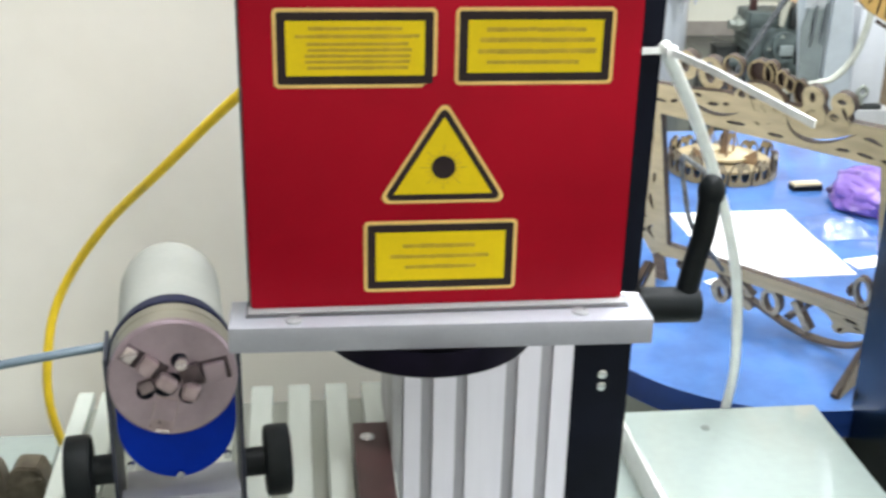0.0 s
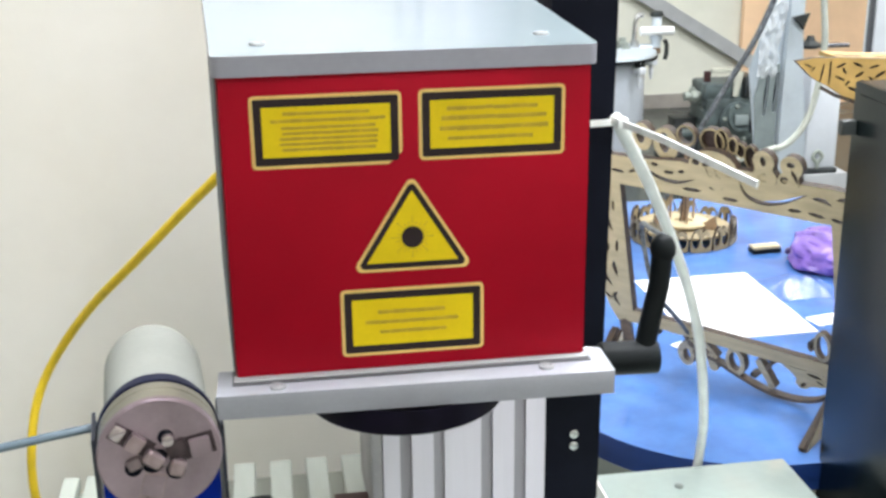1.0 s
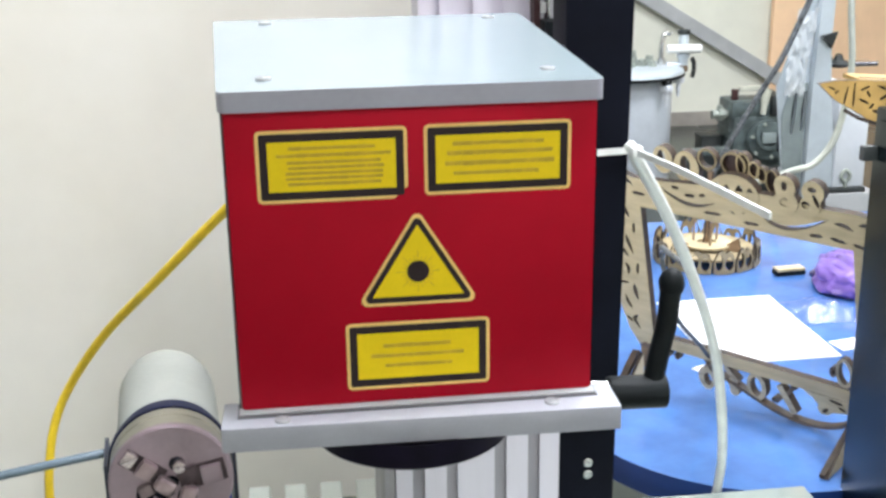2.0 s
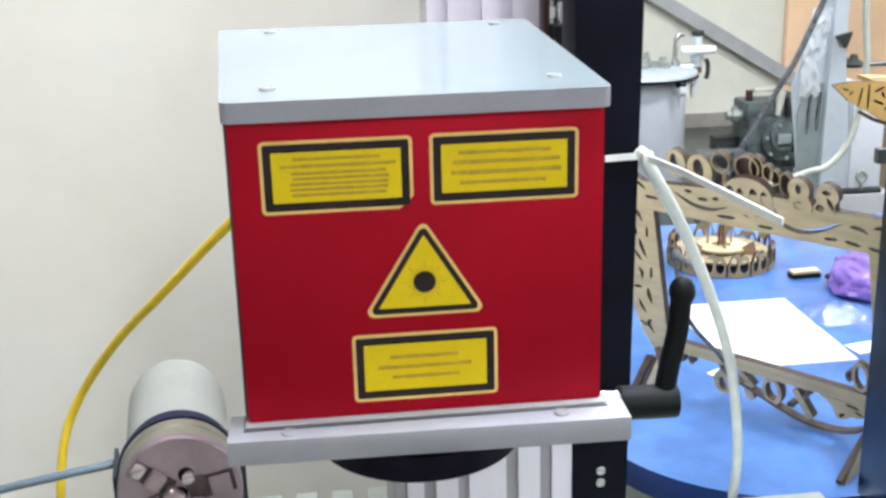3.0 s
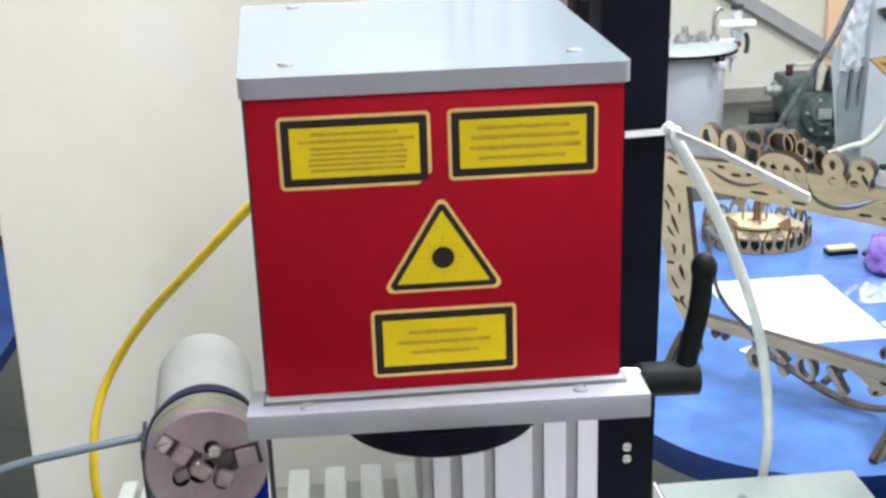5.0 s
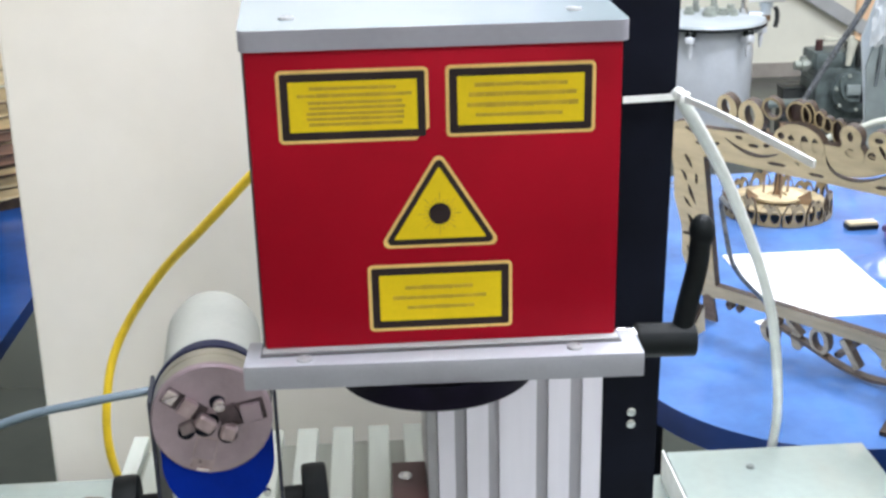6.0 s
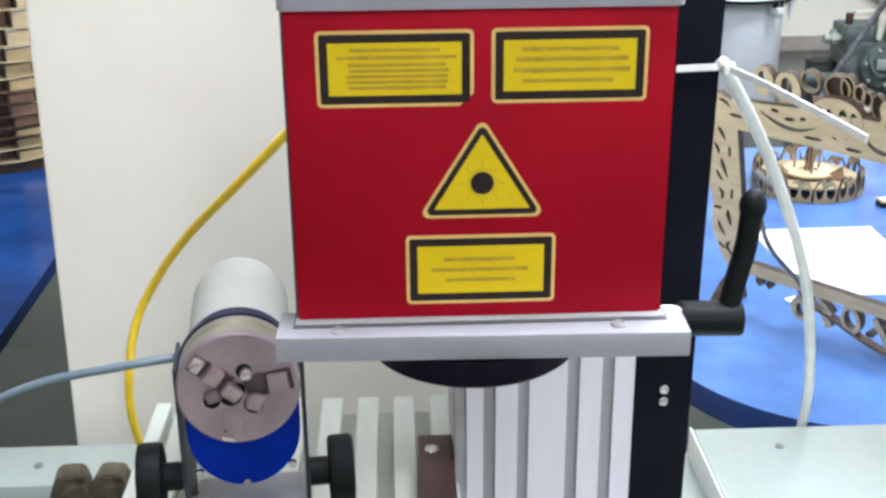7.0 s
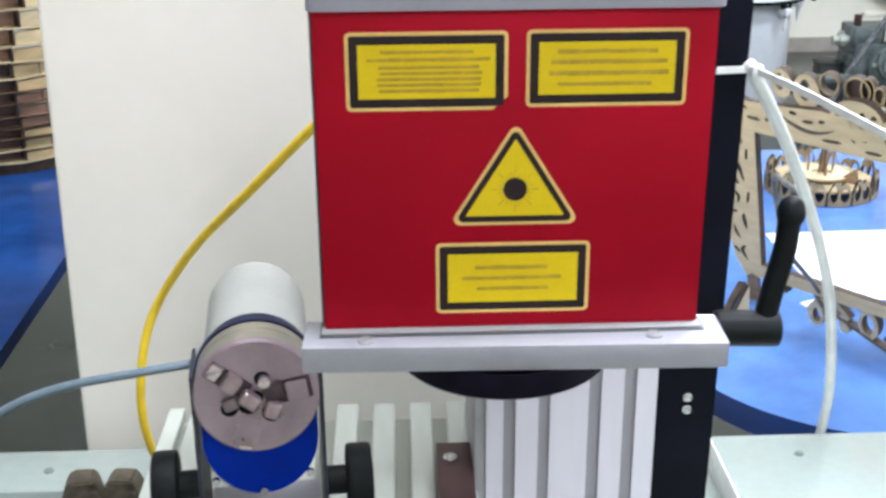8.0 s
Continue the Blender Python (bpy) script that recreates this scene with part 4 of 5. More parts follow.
def swash(points, width, n=6):
    """A slim band along a smooth line that tapers to a point at both ends."""
    line = smooth_line([(x, z, 0) for x, z in points], n)
    left, right = [], []
    for i, p in enumerate(line):
        d = (line[min(i + 1, len(line) - 1)] - line[max(i - 1, 0)]).normalized()
        w = width * (0.06 + math.sin(math.pi * i / (len(line) - 1)) ** 0.8) / 2
        left.append((p.x - d.y * w, p.y + d.x * w)), right.append((p.x + d.y * w, p.y - d.x * w))
    return left + right[::-1]


def blob(lobes, n=18):
    """Outline round a stack of ellipses (cx, cz, rx, rz), read from below upwards."""
    z0, z1 = min(cz - rz for cx, cz, rx, rz in lobes), max(cz + rz for cx, cz, rx, rz in lobes)
    right, left = [], []
    for k in range(n + 1):
        z = z0 + (z1 - z0) * (0.5 - 0.5 * math.cos(math.pi * (0.03 + 0.94 * k / n)))
        spans = [(cx, rx * math.sqrt(1 - ((z - cz) / rz) ** 2)) for cx, cz, rx, rz in lobes if abs(z - cz) < rz]
        right.append((max(c + w for c, w in spans), z)), left.append((min(c - w for c, w in spans), z))
    return right + left[::-1]


def stroke(points, width, n=6):
    """A band of even width along a smooth line with blunt ends."""
    line = smooth_line([(x, z, 0) for x, z in points], n)
    left, right = [], []
    for i, p in enumerate(line):
        d = (line[min(i + 1, len(line) - 1)] - line[max(i - 1, 0)]).normalized()
        left.append((p.x - d.y * width / 2, p.y + d.x * width / 2)), right.append((p.x + d.y * width / 2, p.y - d.x * width / 2))
    return left + right[::-1]


def frame_part(name, outline, inner, y, thick, materials):
    bm = bmnew(); plate(bm, outline, inner, thick, Matrix.Translation((0, y, 0)), side_index=1)
    part(name, bm, materials, frame_ob)


holes = [swash([(0.046, 0.335), (0.066, 0.324), (0.089, 0.317), (0.113, 0.317), (0.139, 0.325)], 0.0062), swash([(0.143, 0.342), (0.156, 0.327), (0.170, 0.313)], 0.0062),
         swash([(0.213, 0.336), (0.217, 0.322), (0.228, 0.312), (0.249, 0.308), (0.275, 0.313), (0.296, 0.322), (0.315, 0.331)], 0.0068),
         swash([(-0.026, 0.340), (-0.016, 0.338), (-0.006, 0.330)], 0.0055), swash([(0.322, 0.327), (0.336, 0.327), (0.350, 0.321)], 0.0062), swash([(0.356, 0.330), (0.368, 0.332), (0.380, 0.324)], 0.0060)]
for x, z, l, a in ((0.096, 0.330, 0.020, 3), (0.072, 0.339, 0.014, -5), (0.003, 0.3185, 0.027, -3), (0.133, 0.3085, 0.034, 2), (0.196, 0.304, 0.028, 0), (0.118, 0.334, 0.012, 10), (0.030, 0.322, 0.015, 20),
                   (0.187, 0.322, 0.016, 35), (0.295, 0.3045, 0.022, 5), (0.327, 0.3035, 0.026, -8), (0.357, 0.3005, 0.020, -10), (0.378, 0.303, 0.022, -30)):
    holes.append(slit(x, z, l, 0.0052, a))
for x, z, l, a in ((0.364, 0.269, 0.034, 92), (0.367, 0.212, 0.038, 86), (0.363, 0.150, 0.032, 94), (0.387, 0.240, 0.026, 80), (0.387, 0.180, 0.026, 100)):
    holes.append(slit(x, z, l, 0.0062, a))
holes += [swash([(-0.031, 0.245), (-0.028, 0.232), (-0.021, 0.212)], 0.0070), swash([(-0.042, 0.224), (-0.037, 0.214), (-0.030, 0.206)], 0.0055), swash([(-0.032, 0.296), (-0.026, 0.287), (-0.020, 0.274)], 0.0068),
          swash([(-0.042, 0.268), (-0.036, 0.260), (-0.034, 0.250)], 0.0060), swash([(-0.026, 0.160), (-0.026, 0.148), (-0.022, 0.132)], 0.0075), slit(-0.045, 0.159, 0.018, 0.0050, 5),
          swash([(-0.047, 0.137), (-0.043, 0.124), (-0.035, 0.112)], 0.0060), swash([(-0.026, 0.104), (-0.034, 0.094), (-0.024, 0.078)], 0.0066), slit(-0.044, 0.093, 0.016, 0.0052, -35),
          swash([(-0.040, 0.194), (-0.034, 0.186), (-0.036, 0.174)], 0.0062), slit(-0.016, 0.188, 0.022, 0.0050, 80), slit(-0.014, 0.258, 0.020, 0.0048, 84)]
outer = [(-0.030, 0.050), (-0.018, 0.058), (-0.006, 0.053), (0.012, 0.056), (WR + 0.055, WB - 0.024), (WR + 0.064, WT + 0.03), (WR + 0.050, 0.341), (0.350, 0.3455), (0.311, 0.345), (0.229, 0.352), (0.212, 0.352), (0.135, 0.348),
         (0.117, 0.350), (0.068, 0.346), (0.028, 0.344), (-0.008, 0.343), (-0.026, 0.350), (-0.046, 0.345), (-0.060, 0.32), (-0.056, 0.27), (-0.062, 0.22), (-0.054, 0.17), (-0.060, 0.12), (-0.046, 0.075)]
bm = bmnew()
plate(bm, outer, holes + [[(WL, WB - 0.002), (WR, WB - 0.004), (WR, WT), (WL + 0.004, WT + 0.004)]], 0.012, side_index=1)
part("frame_panel", bm, [PLY, BURNT], frame_ob)
# crest: broad figures cut from one sheet with the panel, slotted discs and thin rings behind
frame_part("crest_figure", blob([(0.253, 0.3695, 0.0160, 0.0160), (0.253, 0.3465, 0.0185, 0.0165)]),
           [ring(0.2525, 0.3700, 0.0042, 0.0070, 14), ring(0.2515, 0.3465, 0.0076, 0.0060, 14)], -0.0016, 0.0125, [PLY, BURNT])
frame_part("crest_figure", blob([(0.2950, 0.3680, 0.0165, 0.0160), (0.290, 0.3480, 0.0155, 0.0130)]),
           [ring(0.2945, 0.3715, 0.0064, 0.0038, 14), swash([(0.2945, 0.3650), (0.299, 0.3560), (0.3035, 0.3460)], 0.0058), ring(0.2835, 0.3485, 0.0062, 0.0052, 14)], -0.0026, 0.0125, [PLY, BURNT])
frame_part("crest_figure", ring(0.172, 0.346, 0.040, 0.0285, 34),
           [ring(0.145, 0.354, 0.0062, 0.0052, 12), stroke([(0.158, 0.356), (0.164, 0.347), (0.168, 0.335)], 0.0085), ring(0.182, 0.347, 0.0068, 0.0130, 14), ring(0.1985, 0.3475, 0.0055, 0.0105, 14)], -0.0012, 0.0130, [PLY, BURNT])
for cx, cz, rx, rz, hx, hz in ((0.045, 0.374, 0.0175, 0.0215, 0.0072, 0.0130), (0.086, 0.3675, 0.0215, 0.0250, 0.0088, 0.0160)):
    frame_part("crest_disc", ring(cx, cz, rx, rz, 28), [ring(cx - 0.002, cz + 0.002, hx, hz, 16)], 0.0125, 0.0130, [PLY, BURNT])
for cx, cz, rx, rz, band, deep in ((0.1205, 0.3835, 0.0165, 0.0165, 0.0036, 0.009), (0.163, 0.381, 0.0205, 0.0190, 0.0034, 0.010), (0.1785, 0.3825, 0.0120, 0.0185, 0.0032, 0.009),
                                   (0.1975, 0.3795, 0.0090, 0.0125, 0.0028, 0.008), (0.2085, 0.3735, 0.0085, 0.0115, 0.0026, 0.008), (0.2235, 0.365, 0.0105, 0.0180, 0.0026, 0.008)):
    y = 0.0130 + 0.0004 * len(frame_ob.children) % 0.004
    frame_part("crest_ring", ring(cx, cz, rx, rz, 28), [ring(cx, cz, rx - band, rz - band, 24)], y, deep, [STANDPLY, BURNT])
    if cx > 0.15:
        frame_part("ring_back", ring(cx, cz, rx - band * 0.6, rz - band * 0.6, 24), [], y + deep - 0.003, 0.002, [INTERIORDARK, INTERIORDARK])
# skirt under the lower rail: a bow with figures in its opening
frame_part("bow", stroke([(0.094, 0.056), (0.112, 0.038), (0.150, 0.024), (0.188, 0.009), (0.226, -0.002), (0.268, -0.0045), (0.305, 0.003), (0.330, 0.018), (0.341, 0.038), (0.341, 0.0535)], 0.0050), [], 0.0, 0.012, [SKIRTWOOD, BURNT])
frame_part("skirt_figure", ring(0.1825, 0.034, 0.0160, 0.0235, 28), [ring(0.1815, 0.034, 0.0098, 0.0165, 20)], 0.0006, 0.013, [SKIRTPALE, BURNT])
frame_part("skirt_figure", stroke([(0.221, 0.0475), (0.231, 0.0300), (0.2435, 0.0065)], 0.0105), [], 0.0012, 0.013, [SKIRTPALE, BURNT])
frame_part("skirt_figure", stroke([(0.2450, 0.0505), (0.230, 0.0330), (0.211, 0.0180)], 0.0060), [], 0.0018, 0.013, [SKIRTWOOD, BURNT])
frame_part("skirt_figure", ring(0.2120, 0.0190, 0.0065, 0.0045, 14), [], 0.0024, 0.013, [BURNT, BURNT])
frame_part("skirt_figure", ring(0.2445, 0.0520, 0.0060, 0.0050, 14), [], 0.0030, 0.013, [BURNT, BURNT])
frame_part("skirt_figure", stroke([(0.128, 0.0535), (0.138, 0.0440), (0.150, 0.0310)], 0.0075), [], 0.0006, 0.013, [SKIRTPALE, BURNT])
frame_part("skirt_figure", blob([(0.142, 0.014, 0.0085, 0.0080), (0.138, 0.026, 0.0060, 0.0100)], 12), [], 0.0014, 0.013, [SKIRTPALE, BURNT])
frame_part("skirt_ring", ring(0.094, 0.023, 0.0150, 0.0200, 22), [ring(0.096, 0.0215, 0.0070, 0.0120, 16)], 0.0006, 0.012, [SKIRTPALE, BURNT])
frame_part("skirt_ring", ring(0.105, 0.0425, 0.0095, 0.0105, 18), [ring(0.105, 0.0425, 0.0045, 0.0050, 12)], 0.0014, 0.012, [SKIRTPALE, BURNT])
frame_part("skirt_bracket", [(0.340, 0.0535), (0.262, 0.0535), (0.274, 0.046), (0.284, 0.036), (0.2815, 0.029), (0.288, 0.0215), (0.298, 0.0225), (0.306, 0.0285), (0.332, 0.034), (0.3405, 0.040)],
           [slit(0.312, 0.0475, 0.024, 0.0045, -8), slit(0.321, 0.0385, 0.014, 0.0040, -20), slit(0.2945, 0.0285, 0.013, 0.0060, 40)], 0.0006, 0.012, [PLY, BURNT])
frame_part("corner_curl", ring(0.326, 0.099, 0.0130, 0.0235, 22), [ring(0.326, 0.099, 0.0085, 0.0185, 18)], 0.0014, 0.010, [SKIRTPALE, BURNT])
frame_part("corner_curl", ring(0.3085, 0.0960, 0.0052, 0.0085, 16), [ring(0.3095, 0.0970, 0.0022, 0.0045, 10)], 0.0014, 0.010, [SKIRTWOOD, BURNT])
for cx, cz, r in ((0.022, 0.047, 0.0080), (0.040, 0.046, 0.0065), (-0.045, 0.020, 0.0085)):
    frame_part("skirt_knot", ring(cx, cz, r * 0.8, r, 16), [ring(cx - 0.001, cz + 0.001, r * 0.3, r * 0.45, 10)], 0.0014, 0.010, [SKIRTWOOD, BURNT])
for u, low in ((-0.03, -0.0025), (0.365, -0.014)):
    frame_part("foot", [(u - 0.012, low), (u + 0.012, low), (u + 0.010, WB - 0.0265), (u - 0.010, WB - 0.0265)], [], 0.014, 0.005, [SHADEWOOD, BURNT])
bm = bmnew(); sweep(bm, [(0.424, 1.044, 0.7555), (0.441, 1.066, 0.772), (0.462, 1.088, 0.793)], 0, n=3, flat=(0.012, 0.010))
leg = part("easel_leg", bm, BURNT, frame_ob)
leg.matrix_basis = fm.inverted()
bm = bmnew(); plate(bm, [(0.0, 0.0), (0.052, 0.0), (0.046, 0.044)], [], 0.005, side_index=1)
wedge = part("foot_wedge", bm, [PLY, BURNT], frame_ob, "pale plywood foot wedge")
wedge.matrix_basis = fm.inverted() @ pose(0.436, 1.044, 0.7512, 0, 0, 43)

bm = bmnew(); sweep(bm, [(0.611, 0.722, 0.7525), (0.690, 0.795, 0.80), (0.77, 0.865, 0.85)], 0, n=3, flat=(0.010, 0.008))
leg = part("easel_leg", bm, BURNT, frame_ob)
leg.matrix_basis = fm.inverted()
bm = bmnew(); plate(bm, [(0.0, 0.0), (0.085, 0.0), (0.072, 0.052)], [], 0.005, side_index=1)
wedge = part("foot_wedge", bm, [PLY, BURNT], frame_ob, "pale plywood foot wedge")
wedge.matrix_basis = fm.inverted() @ pose(0.616, 0.716, 0.7515, 0, 0, 43)

bm = bmnew(); sweep(bm, [(0.343, 0.512, 1.128), (0.380, 0.70, 1.085), (0.414, 0.84, 1.045), (0.428, 0.85, 0.987), (0.437, 0.85, 0.955), (0.454, 0.86, 0.928), (0.484, 0.90, 0.893), (0.520, 0.96, 0.852), (0.552, 1.000, 0.812)], 0.0032)
thin = thing("thin_cable", "thin grey cable hanging before the plywood frame", "cable", pose(0, 0, 0)); part("sheath", bm, DARKCABLE, thin)
bm = bmnew(); box(bm, -0.014, 0.014, -0.010, 0.010, 0.0, 0.0012)
scrap = tagged(part("paper_scrap", bm, PAPER), "small scrap of white paper on the blue table", "paper")
scrap.matrix_basis = pose(0.578, 1.10, T + 0.0005, 0, 0, 25)

# ---- dark control cabinet beside the machine ----
case = thing("control_cabinet", "tall dark grey steel control cabinet beside the machine", "cabinet", pose(0.625, 0.70, 0))
bm = bmnew(); box(bm, 0.0, 0.20, -0.30, 0.0, 0.03, 1.257, 0.004)
part("shell", bm, DARKCASE, case)
bm = bmnew(); box(bm, -0.0022, -0.0004, -0.285, -0.015, 0.05, 1.243, 0.0008)
part("side_panel", bm, DARKCASE, case)
bm = bmnew(); box(bm, -0.021, -0.0025, -0.020, -0.008, 1.194, 1.212, 0.002)
part("panel_catch", bm, PUMPDARK, case)
bm = bmnew(); box(bm, 0.006, 0.194, 0.0004, 0.0016, 0.05, 1.245, 0.0005)
part("rear_panel", bm, DARKSTEEL, case)
for fx in (0.03, 0.17):
    for fy in (-0.27, -0.03):
        bm = bmnew(); cyl(bm, (fx, fy, 0), (fx, fy, 0.0302), 0.015)
        part("foot", bm, BLACKPLASTIC, case)

# ---- orange plywood sign hung in front of the far machine ----
SLITS = [(0.022, -0.008, 0.016, 0.003, -22), (0.031, -0.014, 0.010, 0.003, 40), (0.047, -0.021, 0.004, 0.030, -10), (0.061, -0.021, 0.004, 0.040, 0), (0.079, -0.010, 0.020, 0.004, 25), (0.086, -0.019, 0.014, 0.004, -60),
         (0.079, -0.031, 0.022, 0.004, -25), (0.093, -0.040, 0.012, 0.004, 50), (0.109, -0.010, 0.022, 0.004, -25), (0.104, -0.050, 0.022, 0.005, -20), (0.113, -0.026, 0.018, 0.005, 30), (0.121, -0.040, 0.014, 0.004, -55),
         (0.138, -0.014, 0.020, 0.004, 15), (0.148, -0.028, 0.026, 0.005, 30), (0.134, -0.034, 0.012, 0.004, -40), (0.155, -0.056, 0.040, 0.005, -18), (0.168, -0.040, 0.014, 0.004, 60), (0.180, -0.022, 0.024, 0.004, -20)]
sgn = thing("plywood_sign", "orange stained laser-cut plywood ornament", "ornament", pose(0.784, 1.2, 1.1925))
bm = bmnew()
plate(bm, [(0.0, 0.0), (0.03, 0.004), (0.075, 0.003), (0.30, -0.012), (0.30, -0.095), (0.115, -0.078), (0.066, -0.048), (0.03, -0.028)],
      [slit(*q) for q in SLITS], 0.010, side_index=1)
part("panel", bm, [SIGN, BURNT], sgn)
bm = bmnew(); plate(bm, [(0.012, -0.003), (0.075, -0.002), (0.30, -0.020), (0.30, -0.090), (0.12, -0.072), (0.04, -0.028)], [], 0.003, Matrix.Translation((0, 0.0102, 0)))
part("backing", bm, BURNT, sgn)
bm = bmnew(); plate(bm, [(0.075, 0.003), (0.30, -0.012), (0.30, -0.019), (0.075, -0.004)], [], 0.06, Matrix.Translation((0, 0.0136, 0)), side_index=1)
part("top_strip", bm, [PLY, SIGN], sgn)
for k in range(3):
    bm = bmnew(); box(bm, -0.023, 0.023, 0.026, 0.034, -0.003, 0.0006, 0.0003)
    part("slot_strip", bm, BURNT, sgn).matrix_basis = pose(0.105 + 0.07 * k, 0, 0.003 - (0.03 + 0.07 * k) / 15, 0, 3.8, 0)
bm = bmnew(); sweep(bm, [(0.045, -0.0015, -0.044), (0.115, -0.0015, -0.073), (0.30, -0.0015, -0.094)], 0, n=2, flat=(0.006, 0.002))
part("edge_line", bm, BURNT, sgn)
bm = bmnew(); cyl(bm, (0.25, 0.03, -0.44), (0.25, 0.03, 0.0), 0.008)
part("post", bm, SHADEWOOD, sgn)

# ---- plywood slat lamp on the side table ----
tower = thing("plywood_tower", "tall tower of stacked curved plywood slats on the side table", "plywood tower", pose(-0.94, 2.05, T + 0.0005))
TZ = [0.0245, 0.050, 0.0745, 0.0965, 0.1195, 0.1475, 0.1725, 0.2015, 0.2345, 0.2675, 0.3025, 0.3415, 0.3725, 0.410, 0.450, 0.490]
TEDGE = [-64, -64, -64, -64, -65, -65, -64, -65, -64, -62, -58, -54, -52, -50, -50, -50]
TBLOCK = [TOWERPLY, TOWERPLY, TOWERPLY, TOWERRED, TOWERRED, TOWERRED, TOWERPLY, TOWERPLY, TOWERPLY, TOWERPALE, TOWERPALE, TOWERPALE, TOWERPLY, TOWERPALE, TOWERPALE, TOWERPLY]
TR = 0.22


def arc_band(r0, r1, a0, a1, n=14):
    return [(r1 * math.cos(radians(a0 + (a1 - a0) * k / n)), r1 * math.sin(radians(a0 + (a1 - a0) * k / n))) for k in range(n + 1)] + \
           [(r0 * math.cos(radians(a1 + (a0 - a1) * k / n)), r0 * math.sin(radians(a1 + (a0 - a1) * k / n))) for k in range(n + 1)]


flat = lambda z: Matrix(((1, 0, 0, 0), (0, 0, 1, 0), (0, 1, 0, z), (0, 0, 0, 1)))
tower_rnd = random.Random(7)
for k, z in enumerate(TZ):
    edge = TEDGE[k]
    top = TZ[k + 1] if k + 1 < len(TZ) else z + 0.04
    bm = bmnew(); plate(bm, ring(0, 0, TR + tower_rnd.uniform(-0.002, 0.002), n=60), [ring(0, 0, TR - 0.05, n=40)], 0.0030, side_index=1)
    bmesh.ops.transform(bm, matrix=flat(z), verts=bm.verts[:])
    warp = tower_rnd.uniform(0.5, 1.6)
    for v in bm.verts:
        v.co.z += 0.0012 * math.sin(math.atan2(v.co.y, v.co.x) * 9 + warp * 4)
    part("slat", bm, [TOWERRED, BURNT] if 2 <= k <= 6 else [TOWERPALE, TOWERPALE], tower)
    # blocks between two slats, set end to end round the tower
    a = edge + 1.2
    while a < 60:
        wide = tower_rnd.uniform(13, 17)
        bm = bmnew(); plate(bm, arc_band(TR - 0.013, TR - tower_rnd.uniform(0.004, 0.009), a, a + wide, 5), [], top - z - tower_rnd.uniform(0.0065, 0.0095))
        bmesh.ops.transform(bm, matrix=flat(z + 0.0032), verts=bm.verts[:])
        part("block", bm, TBLOCK[k], tower)
        a += wide + 0.6
    # Lower inner panels are coloured dark for the unlit inside of the tower
    bm = bmnew(); plate(bm, arc_band(TR - 0.030, TR - 0.024, -175, edge - 1), [], top - z - 0.0052)
    bmesh.ops.transform(bm, matrix=flat(z + 0.0040), verts=bm.verts[:])
    part("inner_panel", bm, INTERIORDARK if k < 8 else TOWERRED, tower)
    bm = bmnew(); box(bm, TR - 0.034, TR - 0.003, -0.0022, 0.0022, z + 0.0032, top - 0.0014)
    part("rib", bm, BURNT, tower).matrix_basis = pose(0, 0, 0, 0, 0, edge)
bm = bmnew(); cyl(bm, (0, 0, 0), (0, 0, 0.0240), TR - 0.008, seg=56)
part("base_disc", bm, BURNT, tower)

# ---- far part of the workshop ----
tank = thing("pressure_tank", "pale grey steel pressure tank with valve on its lid", "tank", pose(1.56, 5.0, 0))
bm = bmnew(); lathe(bm, [(0.0, 0.0), (0.21, 0.0), (0.224, 0.02), (0.226, 0.565), (0.236, 0.570), (0.236, 0.5815), (0.0, 0.5815)], 44)
part("shell", bm, TANK, tank)
bm = bmnew(); lathe(bm, [(0.2362, 0.572), (0.284, 0.572), (0.284, 0.586), (0.2362, 0.586)], 48)
part("seal", bm, BLACKPLASTIC, tank)
bm = bmnew(); lathe(bm, [(0.0, 0.614), (0.15, 0.614), (0.250, 0.606), (0.276, 0.600), (0.280, 0.5865), (0.0, 0.5865)], 48)
part("lid", bm, FRAMEGREY, tank)
for a in range(0, 360, 60):
    bm = bmnew(); cyl(bm, (0.268, 0, 0.485), (0.268, 0, 0.5715), 0.011, seg=14); box(bm, 0.238, 0.292, -0.02, 0.02, 0.520, 0.550, 0.005); cyl(bm, (0.268, 0, 0.450), (0.268, 0, 0.488), 0.005, 0.011, seg=12)
    clamp = part("clamp", bm, CABINET, tank, "pale swing clamp")
    clamp.matrix_basis = pose(0, 0, 0, 0, 0, a)
    bm = bmnew(); cyl(bm, (0.268, -0.024, 0.560), (0.268, 0.024, 0.560), 0.012, seg=14)
    part("clamp_pin", bm, BLACKPLASTIC, clamp)
bm = bmnew(); cyl(bm, (0.285, 0, 0.60), (0.285, 0, 0.755), 0.024, seg=20, bevel=0.003); cyl(bm, (0.285, 0, 0.640), (0.285, 0, 0.662), 0.032, seg=6); cyl(bm, (0.20, 0, 0.604), (0.285, 0, 0.604), 0.020)
valve_ob = part("valve", bm, FRAMEGREY, tank, "pale steel valve body")
bm = bmnew(); cyl(bm, (0.285, 0, 0.7555), (0.285, 0, 0.778), 0.030, seg=20, bevel=0.004); part("valve_cap", bm, PUMPDARK, valve_ob, "dark valve cap")
bm = bmnew(); box(bm, 0.262, 0.302, -0.03, 0.03, 0.578, 0.606, 0.004); part("elbow", bm, BRASS, valve_ob, "brownish brass elbow")
bm = bmnew(); sweep(bm, [(0.326, -0.01, 0.640), (0.337, -0.01, 0.62), (0.339, -0.01, 0.58), (0.332, -0.01, 0.545)], 0.011, 10); part("valve_lever", bm, PUMPDARK, valve_ob, "dark valve lever")
bm = bmnew(); cyl(bm, (0.193, -0.034, 0.690), (0.362, -0.034, 0.688), 0.021, seg=18, bevel=0.004)
